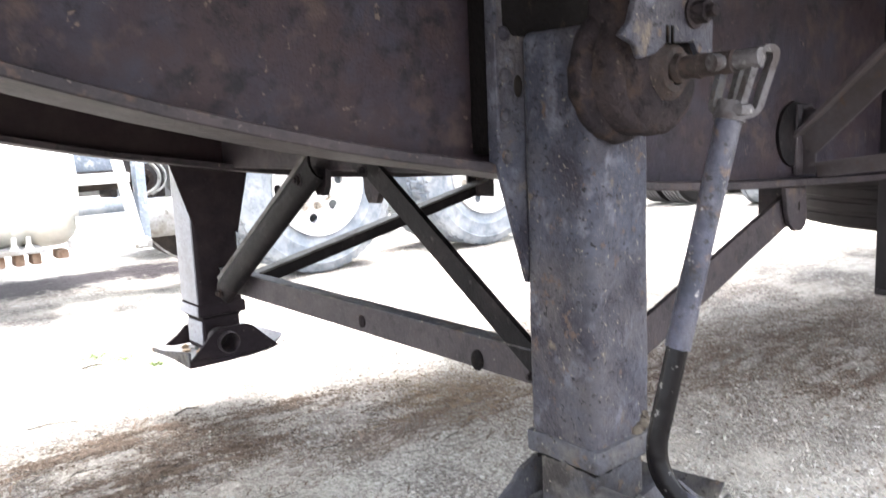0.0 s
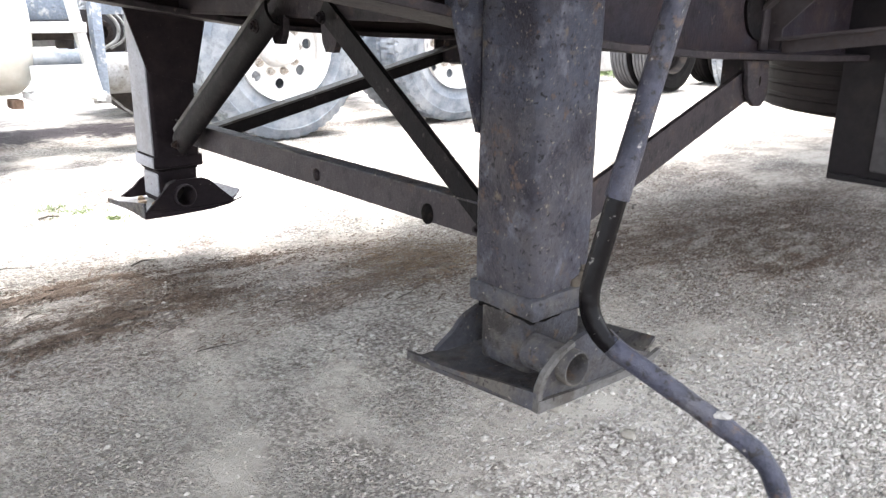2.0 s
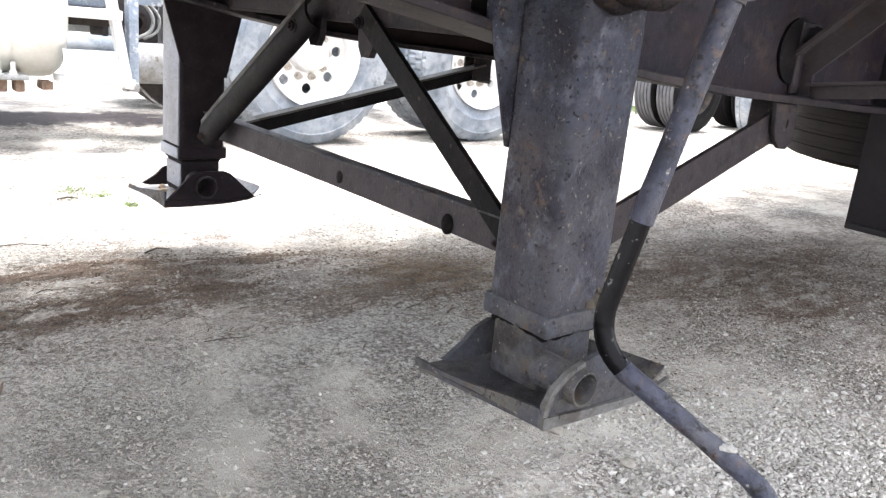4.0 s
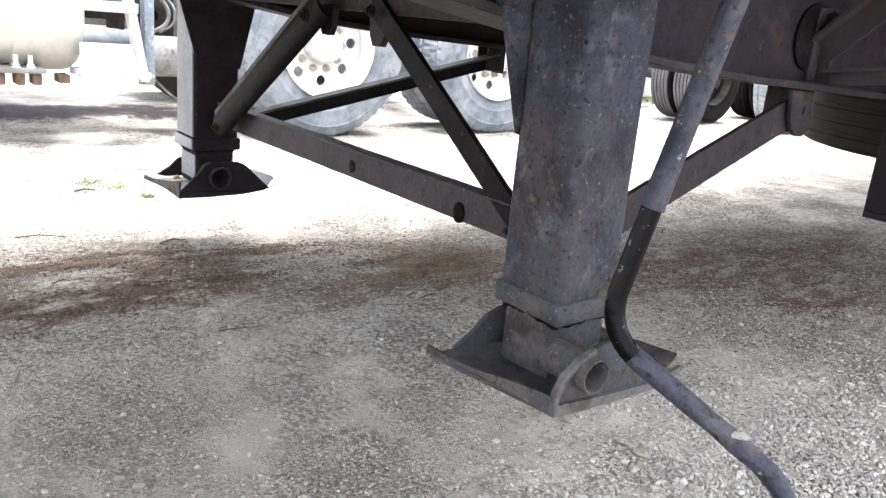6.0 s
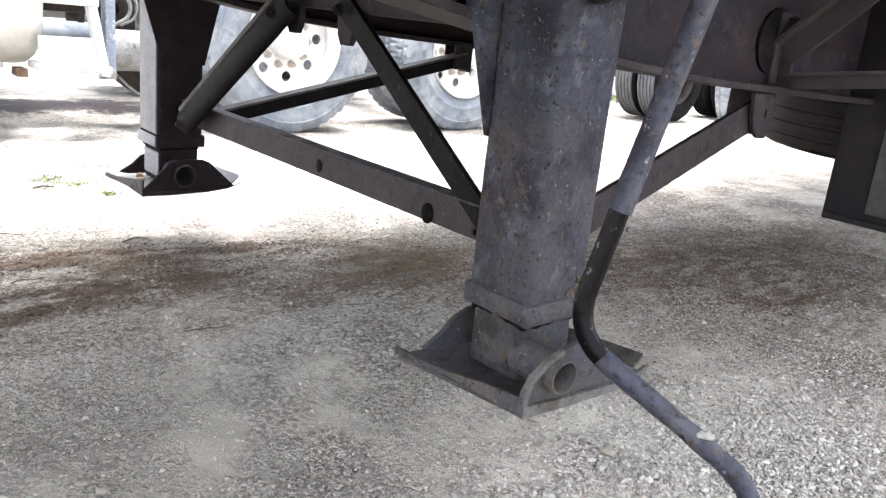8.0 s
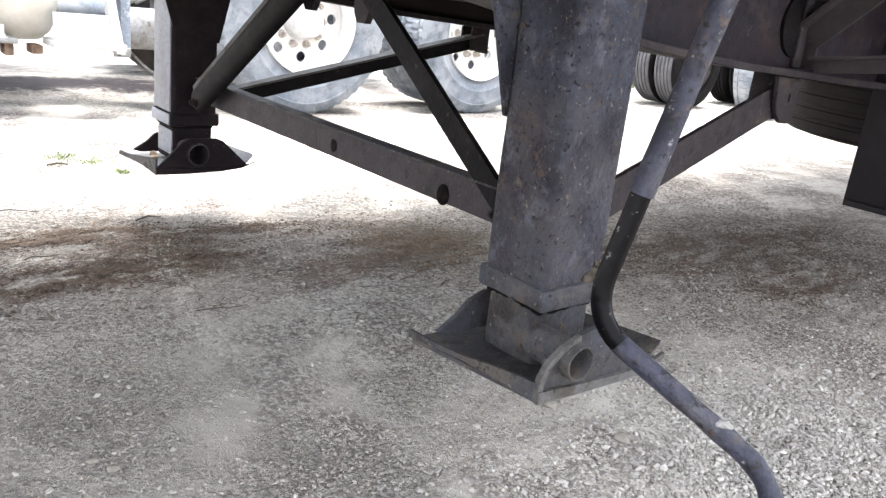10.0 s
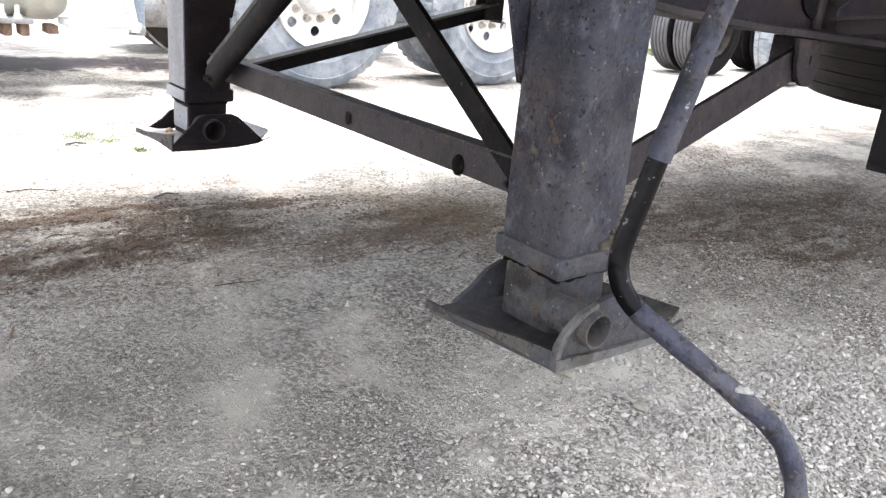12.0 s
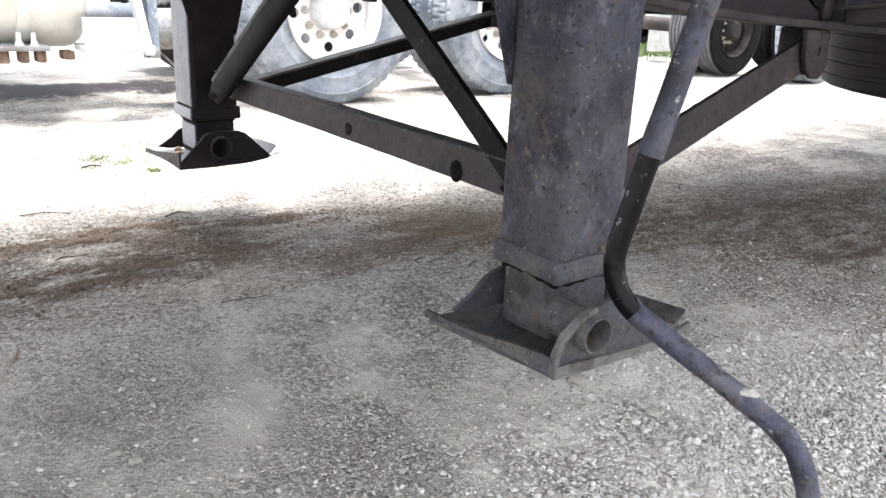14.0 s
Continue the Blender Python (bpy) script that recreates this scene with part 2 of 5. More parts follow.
def prism(bm, pts, axis, a, b):
    """A flat outline of 2D points, extruded between a and b along axis ('x': points are y, z; 'y': x, z; 'z': x, y)."""
    def place(p, v):
        return {"x": (v, p[0], p[1]), "y": (p[0], v, p[1]), "z": (p[0], p[1], v)}[axis]
    lo = [bm.verts.new(place(p, a)) for p in pts]
    hi = [bm.verts.new(place(p, b)) for p in pts]
    bm.faces.new(lo)
    bm.faces.new(list(reversed(hi)))
    for i in range(len(pts)):
        j = (i + 1) % len(pts)
        bm.faces.new((lo[i], hi[i], hi[j], lo[j]))
    bmesh.ops.recalc_face_normals(bm, faces=bm.faces[:])
    return bm


def bar(bm, a, b, outline, up=(0, 0, 1)):
    """A bar from a to b with a closed outline of (side, up) points."""
    a, b = Vector(a), Vector(b)
    d = (b - a).normalized()
    s = d.cross(Vector(up)).normalized()
    u = s.cross(d).normalized()
    rings = [[bm.verts.new(p + s * o[0] + u * o[1]) for o in outline] for p in (a, b)]
    bm.faces.new(rings[0])
    bm.faces.new(list(reversed(rings[1])))
    for i in range(len(outline)):
        j = (i + 1) % len(outline)
        bm.faces.new((rings[0][i], rings[1][i], rings[1][j], rings[0][j]))
    bmesh.ops.recalc_face_normals(bm, faces=bm.faces[:])
    return bm


def smooth_path(pts, radius=0.05, steps=8):
    """A polyline with its corners rounded."""
    pts = [Vector(p) for p in pts]
    out = [pts[0]]
    for p, q, r in zip(pts, pts[1:], pts[2:]):
        d1, d2 = min(radius, (q - p).length * 0.45), min(radius, (r - q).length * 0.45)
        s, e = q + (p - q).normalized() * d1, q + (r - q).normalized() * d2
        for k in range(steps + 1):
            t = k / steps
            out.append(s * (1 - t) ** 2 + q * 2 * t * (1 - t) + e * t * t)
    return out + [pts[-1]]


def tube(bm, pts, r, seg=16, inner=0.0):
    """A round tube along a path; inner: the bore's radius at an open end."""
    pts = [Vector(p) for p in pts]
    rings, side = [], None
    for i, p in enumerate(pts):
        d = (pts[min(i + 1, len(pts) - 1)] - pts[max(i - 1, 0)]).normalized()
        side = (side - d * side.dot(d)).normalized() if side else d.orthogonal().normalized()
        w = d.cross(side)
        rr = r(i / (len(pts) - 1)) if callable(r) else r
        rings.append([bm.verts.new(p + (side * math.cos(t) + w * math.sin(t)) * rr) for t in (2 * math.pi * k / seg for k in range(seg))])
    for a, b in zip(rings, rings[1:]):
        for k in range(seg):
            bm.faces.new((a[k], a[(k + 1) % seg], b[(k + 1) % seg], b[k]))
    bm.faces.new(list(reversed(rings[0])))
    bm.faces.new(rings[-1])
    return bm


def lathe(bm, prof, seg=48, axis="y", centre=(0, 0, 0), closed=False):
    """prof: (radius, along) points, turned round an axis through centre."""
    c = Vector(centre)
    rings = []
    for r, h in prof:
        ring = []
        for k in range(seg):
            t = 2 * math.pi * k / seg
            u, v = r * math.cos(t), r * math.sin(t)
            ring.append(bm.verts.new(c + Vector({"y": (u, h, v), "z": (u, v, h), "x": (h, u, v)}[axis])))
        rings.append(ring)
    pairs = list(zip(rings, rings[1:])) + ([(rings[-1], rings[0])] if closed else [])
    for a, b in pairs:
        for k in range(seg):
            bm.faces.new((a[k], a[(k + 1) % seg], b[(k + 1) % seg], b[k]))
    bmesh.ops.recalc_face_normals(bm, faces=bm.faces[:])
    return bm


def nut(bm, at, d, r=0.012, h=0.010, washer=True):
    at, d = Vector(at), Vector(d).normalized()
    if washer:
        cyl(bm, at, at + d * 0.003, r * 1.35, 16)
    cyl(bm, at, at + d * h, r, 6)
    cyl(bm, at, at + d * (h * 1.5), r * 0.55, 10)
    return bm


def dent(bm, amount, scale, seed=0.0):
    """Uneven surfaces: every vertex is moved a little by noise."""
    for v in bm.verts:
        v.co += Vector(noise.noise_vector(v.co * scale + Vector((seed, seed * 1.7, -seed)))) * amount
    return bm


def thing(name, at, label, category, group="", kind=""):
    ob = new(name)
    ob.location = at
    return tagged(ob, label, category, group, kind)


def part(name, bm, material, parent, label="", smooth=40, at=None):
    """One mesh under a thing or a part; the mesh is in its parent's coordinates, or its own, when it stands at a place of its own."""
    me = bpy.data.meshes.new(name)
    bm.to_mesh(me)
    bm.free()
    me.materials.append(material)
    if smooth:
        me.shade_smooth()
        me.set_sharp_from_angle(angle=radians(smooth))
    ob = new(name, me)
    if parent:
        ob.parent = parent
    if at is not None:
        ob.location = at
    return tagged(ob, label)


B = bmesh.new
Y2 = 1.455  # the far leg's distance
DECK0, DECK1, DECKZ = -0.68, 1.74, 1.42


# ---- ground: one sheet to the horizon ----
def spread(lo, hi, step, far):
    mid = list(np.arange(lo, hi + 1e-6, step))
    out, s, v = [], step, hi
    while v < far:
        s *= 1.22
        v += s
        out.append(v)
    left, s, v = [], step, lo
    while v > -far:
        s *= 1.22
        v -= s
        left.append(v)
    return left[::-1] + mid + out


def ground_z(x, y):
    near = max(0.0, 1.0 - max(0.0, math.hypot(x - 0.6, y - 1.5) - 3.0) / 6.0)
    n1 = noise.noise((x * 1.3, y * 1.3, 0.0)) * 0.014
    n2 = noise.noise((x * 6 + y * 2, y * 9, 3.0)) * 0.007
    n3 = noise.noise((x * 17, y * 21, 7.0)) * 0.004
    n4 = noise.noise((x * 38, y * 44, 12.0)) * 0.0022
    clods = math.exp(-(((y + 0.25 * x - 1.08) / 0.30) ** 2)) * max(0.0, noise.noise((x * 16, y * 30, 17.0)) + 0.15) * 0.011
    rut = -0.02 * math.exp(-(((y - 3.9) + 0.12 * math.sin(x * 1.7)) / 0.25) ** 2)
    return (n1 + n2 + n3 + n4 + clods) * near + rut * near - 0.006


xs, ys = spread(-0.95, 2.4, 0.0115, 500), spread(-0.75, 2.9, 0.0115, 500)
verts = [(x, y, ground_z(x, y)) for y in ys for x in xs]
nx = len(xs)
faces = [(j * nx + i, j * nx + i + 1, (j + 1) * nx + i + 1, (j + 1) * nx + i) for j in range(len(ys) - 1) for i in range(nx - 1)]
me = bpy.data.meshes.new("ground")
me.from_pydata(verts, [], faces)
me.shade_smooth()
ground = tagged(new("ground", me), "dry pale gravel and packed dirt yard with brown streaks and painted truck shade", "ground", kind="structure")


def ground_material():
    m = bpy.data.materials.new("gravel and packed dirt")
    m.use_nodes = True
    nt = m.node_tree
    n, l = nt.nodes, nt.links
    b = n["Principled BSDF"]
    tc = n.new("ShaderNodeTexCoord")

    def mapped(rot, scale):
        mp = n.new("ShaderNodeMapping")
        mp.inputs["Rotation"].default_value = (0, 0, radians(rot))
        mp.inputs["Scale"].default_value = scale
        l.new(tc.outputs["Object"], mp.inputs["Vector"])
        return mp.outputs[0]
    flat, streak = mapped(0, (1, 1, 1)), mapped(-14, (0.32, 1.0, 1.0))

    def tex(vec, scale, detail, seed, rough=0.6):
        t = n.new("ShaderNodeTexNoise")
        t.noise_dimensions = "4D"
        t.inputs["W"].default_value = seed
        t.inputs["Scale"].default_value, t.inputs["Detail"].default_value, t.inputs["Roughness"].default_value = scale, detail, rough
        l.new(vec, t.inputs["Vector"])
        return t.outputs["Fac"]

    def ramp(fac, lo, hi, a=0.0, c=1.0):
        r = n.new("ShaderNodeMapRange")
        for key, v in (("From Min", lo), ("From Max", hi), ("To Min", a), ("To Max", c)):
            r.inputs[key].default_value = v
        l.new(fac, r.inputs["Value"])
        return r.outputs[0]

    def mix(fac, a, c, mode="MIX"):
        x = n.new("ShaderNodeMix")
        x.data_type, x.blend_type = "RGBA", mode
        for sock, v in ((x.inputs[0], fac), (x.inputs[6], a), (x.inputs[7], c)):
            if isinstance(v, tuple):
                sock.default_value = (*v, 1.0)
            elif isinstance(v, float):
                sock.default_value = v
            else:
                l.new(v, sock)
        return x.outputs[2]

    def times(a, c, op="MULTIPLY"):
        x = n.new("ShaderNodeMath")
        x.operation = op
        for sock, v in ((x.inputs[0], a), (x.inputs[1], c)):
            if isinstance(v, float):
                sock.default_value = v
            else:
                l.new(v, sock)
        return x.outputs[0]

    def cells(scale):
        v = n.new("ShaderNodeTexVoronoi")
        v.inputs["Scale"].default_value = scale
        l.new(flat, v.inputs["Vector"])
        return v

    # packed dirt: greyer here, pinker there, with bare smooth patches between gravelly ones
    col = mix(ramp(tex(flat, 1.1, 4, 1.0), 0.40, 0.60), (0.515, 0.494, 0.440), (0.550, 0.490, 0.432))
    col = mix(ramp(tex(flat, 7, 7, 1.6, 0.65), 0.36, 0.64), mix(0.34, col, (0.27, 0.245, 0.225)), col)
    bare = ramp(tex(flat, 2.4, 6, 6.5, 0.65), 0.42, 0.54)
    col = mix(ramp(bare, 0.0, 1.0, 0.55, 0.0), col, (0.34, 0.308, 0.268))
    grit = times(ramp(tex(flat, 95, 5, 2.0, 0.7), 0.53, 0.45), bare)
    col = mix(times(grit, 0.80), col, (0.105, 0.090, 0.078))
    pits = times(ramp(tex(flat, 46, 6, 2.3, 0.72), 0.46, 0.40), ramp(bare, 0.0, 1.0, 0.35, 1.0))
    col = mix(times(pits, 0.70), col, (0.10, 0.088, 0.078))
    dark_patch = times(ramp(tex(flat, 3.1, 5, 2.6, 0.6), 0.50, 0.58), ramp(tex(flat, 80, 6, 2.9, 0.7), 0.45, 0.53))
    col = mix(times(dark_patch, 0.85), col, (0.088, 0.074, 0.068))
    # pebbles pressed into the dirt, each with a tint of its own
    large, small, fine = cells(62), cells(115), cells(240)
    for v, tone, lo in ((fine, 0.45, 0.36), (small, 0.58, 0.42), (large, 0.85, 0.80)):
        sep = n.new("ShaderNodeSeparateColor")
        l.new(v.outputs["Color"], sep.inputs[0])
        stone = mix(ramp(sep.outputs[0], 0.0, 1.0), (0.22, 0.20, 0.185), (0.62, 0.60, 0.56))
        keep = times(ramp(sep.outputs[1], lo, lo + 0.08), ramp(v.outputs["Distance"], 0.50, 0.36))
        col = mix(times(times(keep, bare), tone), col, stone)
    # brown litter in broken streaks, densest in a lane that slants across the yard
    pos = n.new("ShaderNodeSeparateXYZ")
    l.new(tc.outputs["Object"], pos.inputs[0])
    wob = times(times(tex(flat, 1.3, 3, 9.0), 0.5, "SUBTRACT"), 0.5)
    away = times(pos.outputs["Y"], wob, "ADD")
    lane = times(away, times(pos.outputs["X"], 0.25), "ADD")
    ragged = times(away, times(times(tex(flat, 14, 6, 9.7, 0.75), 0.5, "SUBTRACT"), 0.55), "ADD")
    lane1 = times(ramp(lane, 0.62, 0.98), ramp(lane, 1.62, 1.26))
    thin = mapped(-8, (0.34, 1.0, 1.0))
    litter = times(ramp(tex(thin, 62, 8, 3.0, 0.72), 0.505, 0.545), lane1)
    clump = times(ramp(tex(streak, 4.5, 7, 3.6, 0.65), 0.44, 0.58), lane1)
    patch = ramp(tex(streak, 2.9, 7, 3.8, 0.66), 0.48, 0.60)
    col = mix(times(times(clump, patch), 0.30), col, (0.20, 0.142, 0.108))
    crumbs = times(ramp(tex(thin, 105, 6, 3.3, 0.70), 0.50, 0.54), times(lane1, ramp(patch, 0.0, 1.0, 0.30, 1.0)))
    col = mix(times(crumbs, 0.66), col, (0.115, 0.078, 0.060))
    col = mix(times(times(litter, ramp(tex(streak, 5.5, 6, 3.9, 0.65), 0.46, 0.60)), 0.68), col, (0.10, 0.070, 0.055))
    stray = times(ramp(tex(streak, 2.6, 8, 7.0, 0.7), 0.55, 0.66), ramp(tex(flat, 42, 7, 7.7, 0.7), 0.46, 0.55))
    col = mix(times(stray, 0.75), col, (0.115, 0.082, 0.064))
    side = times(ramp(pos.outputs["X"], 0.35, 1.3), ramp(away, 2.0, 1.1))
    col = mix(times(side, 0.12), col, (0.25, 0.20, 0.165))
    side = times(side, times(ramp(tex(streak, 5, 8, 8.8, 0.72), 0.44, 0.54), ramp(tex(flat, 48, 6, 9.4, 0.7), 0.43, 0.51)))
    col = mix(times(side, 0.60), col, (0.090, 0.066, 0.054))
    # greyer, darker ground towards low x and low y, with a noisy edge
    near_tone = times(ramp(times(pos.outputs["X"], times(tex(flat, 3.0, 6, 12.0, 0.7), 0.9), "ADD"), 0.55, 0.10), ramp(away, 0.85, 0.45))
    col = mix(times(near_tone, 0.50), col, (0.215, 0.200, 0.178))
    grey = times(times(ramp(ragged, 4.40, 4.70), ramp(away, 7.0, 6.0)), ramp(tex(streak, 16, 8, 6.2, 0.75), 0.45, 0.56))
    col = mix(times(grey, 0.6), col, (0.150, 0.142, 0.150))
    # dark ragged band paints the truck's shade onto the ground
    truck_shade = times(times(ramp(ragged, 3.92, 4.06), ramp(ragged, 4.60, 4.42)), ramp(pos.outputs["X"], 1.9, 0.9))
    col = mix(times(truck_shade, ramp(tex(streak, 6, 8, 5.0), 0.25, 0.45)), col, (0.026, 0.020, 0.022))
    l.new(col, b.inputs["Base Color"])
    b.inputs["Roughness"].default_value = 0.95
    b.inputs["Specular IOR Level"].default_value = 0.2
    h = times(times(ramp(small.outputs["Distance"], 0.6, 0.1), bare), 0.6)
    h = times(h, times(ramp(fine.outputs["Distance"], 0.6, 0.1), ramp(bare, 0.0, 1.0, 0.03, 0.35)), "ADD")
    h = times(h, times(tex(flat, 34, 9, 4.0, 0.74), ramp(bare, 0.0, 1.0, 0.45, 2.2)), "ADD")
    h = times(h, times(litter, 1.1), "ADD")
    bp = n.new("ShaderNodeBump")
    bp.inputs["Strength"].default_value, bp.inputs["Distance"].default_value = 1.0, 0.013
    l.new(h, bp.inputs["Height"])
    l.new(bp.outputs[0], b.inputs["Normal"])
    return m


M_GROUND = ground_material()
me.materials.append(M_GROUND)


# ---- the semi-trailer above ----
PROFILE = [(-2.6, 1.03), (-1.6, 1.015), (-1.0, 0.945), (-0.76, 0.881), (-0.66, 0.850), (-0.518, 0.816), (-0.35, 0.779), (-0.133, 0.744), (0.0, 0.722), (0.10, 0.706), (0.26, 0.684), (0.58, 0.660), (0.74, 0.653), (1.13, 0.635), (1.6, 0.622), (3.0, 0.60), (9.0, 0.58)]


def beam_z(x):
    return float(np.interp(x, [p[0] for p in PROFILE], [p[1] for p in PROFILE]))


trailer = thing("semi_trailer", (0, Y2 / 2, 0.0), "long dark steel semi-trailer frame on raised landing legs", "trailer")
OFF = Vector((0, Y2 / 2, 0))


def local(bm, at):
    bmesh.ops.translate(bm, verts=bm.verts, vec=-Vector(at))
    return bm


BX = [-2.6, -2.1, -1.6] + [round(-1.3 + 0.1 * i, 3) for i in range(44)] + [4.0, 6.0, 9.0]


def beam(y, material, label):
    """An I-beam at y whose lower flange rises towards the nose."""
    web = B()
    rows = []
    for x in BX:
        z = beam_z(x)
        rows.append([web.verts.new((x, y + s * 0.006, zz)) for s, zz in ((-1, z + 0.012), (1, z + 0.012), (1, DECKZ - 0.02), (-1, DECKZ - 0.02))])
    for a, b in zip(rows, rows[1:]):
        for k in range(4):
            web.faces.new((a[k], a[(k + 1) % 4], b[(k + 1) % 4], b[k]))
    web.faces.new(rows[0])
    web.faces.new(list(reversed(rows[-1])))
    bmesh.ops.recalc_face_normals(web, faces=web.faces[:])
    ob = part("main_beam", local(web, OFF), material, trailer, label)
    fl = B()
    rows = []
    for x in BX:
        z = beam_z(x)
        w = 0.072 + 0.0015 * noise.noise((x * 7, y, 0))
        rows.append([fl.verts.new((x, y + s, zz)) for s, zz in ((-w, z + 0.002), (-w + 0.002, z), (w - 0.002, z), (w, z + 0.002), (w, z + 0.014), (w - 0.002, z + 0.016), (-w + 0.002, z + 0.016), (-w, z + 0.014))])
    for a, b in zip(rows, rows[1:]):
        for k in range(8):
            fl.faces.new((a[k], a[(k + 1) % 8], b[(k + 1) % 8], b[k]))
    fl.faces.new(rows[0])
    fl.faces.new(list(reversed(rows[-1])))
    bmesh.ops.recalc_face_normals(fl, faces=fl.faces[:])
    part("flange", local(fl, OFF), M_BRACE, ob, "dusty brown bottom flange")
    return ob


WEB = 0.142
beam(WEB, M_BEAM, "deep dark steel beam with rust blotches")
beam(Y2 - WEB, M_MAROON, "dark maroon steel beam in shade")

deck = B()
bx(deck, -2.6, 9, DECK0, DECK1, DECKZ, DECKZ + 0.10, 0.004)
part("deck", local(deck, OFF), M_WOOD, trailer, "plank deck on the frame")

# unseen rails, added under both deck edges to cut the sky light
for y0, z0 in ((DECK0, 1.17), (DECK1 - 0.05, 1.29)):
    sr = B()
    bx(sr, -2.6, 9, y0, y0 + 0.05, z0, DECKZ - 0.002, 0.004)
    part("side_rail", local(sr, OFF), M_BEAM, trailer, "unseen added rail that shades the beam and leg")

# the cross-member that ties the beams above the legs
cm = B()
bx(cm, 0.0, 0.010, WEB + 0.008, Y2 - WEB - 0.008, 0.735, 0.90, 0.002)
bx(cm, 0.0, 0.06, WEB + 0.075, Y2 - WEB - 0.075, 0.728, 0.737, 0.002)
part("crossmember", local(cm, OFF), M_BRACE, trailer, "brown dusty channel between the beams")

for X in (-2.4, -1.2, 1.6, 2.6, 3.6, 4.6, 5.6):
    c = B()
    bx(c, X - 0.004, X + 0.004, WEB + 0.008, Y2 - WEB - 0.008, 1.02, 1.22, 0.002)
    bx(c, X - 0.03, X + 0.03, WEB + 0.008, Y2 - WEB - 0.008, 1.012, 1.02, 0.002)
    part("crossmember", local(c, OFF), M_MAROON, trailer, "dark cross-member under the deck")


# ---- landing legs ----
def pierced(bm, outline, centre, r, y0, y1, seg=24):
    """A flat plate between y0 and y1, outlined in x and z, with a round hole where r is given."""
    if not r:
        return prism(bm, outline, "y", y0, y1)
    loops = [outline, [(centre[0] + r * math.cos(2 * math.pi * k / seg), centre[1] + r * math.sin(2 * math.pi * k / seg)) for k in range(seg)]]
    tris = mathutils_geometry.tessellate_polygon([[Vector((x, z, 0)) for x, z in loop] for loop in loops])
    flat = [q for loop in loops for q in loop]
    near_, far_ = ([bm.verts.new((x, yy, z)) for x, z in flat] for yy in (y0, y1))
    for a, b, c in tris:
        bm.faces.new((near_[a], near_[b], near_[c]))
        bm.faces.new((far_[c], far_[b], far_[a]))
    start = 0
    for loop in loops:
        n = len(loop)
        for k in range(n):
            a, b = start + k, start + (k + 1) % n
            bm.faces.new((near_[a], near_[b], far_[b], far_[a]))
        start += n
    bmesh.ops.recalc_face_normals(bm, faces=bm.faces)
    return bm


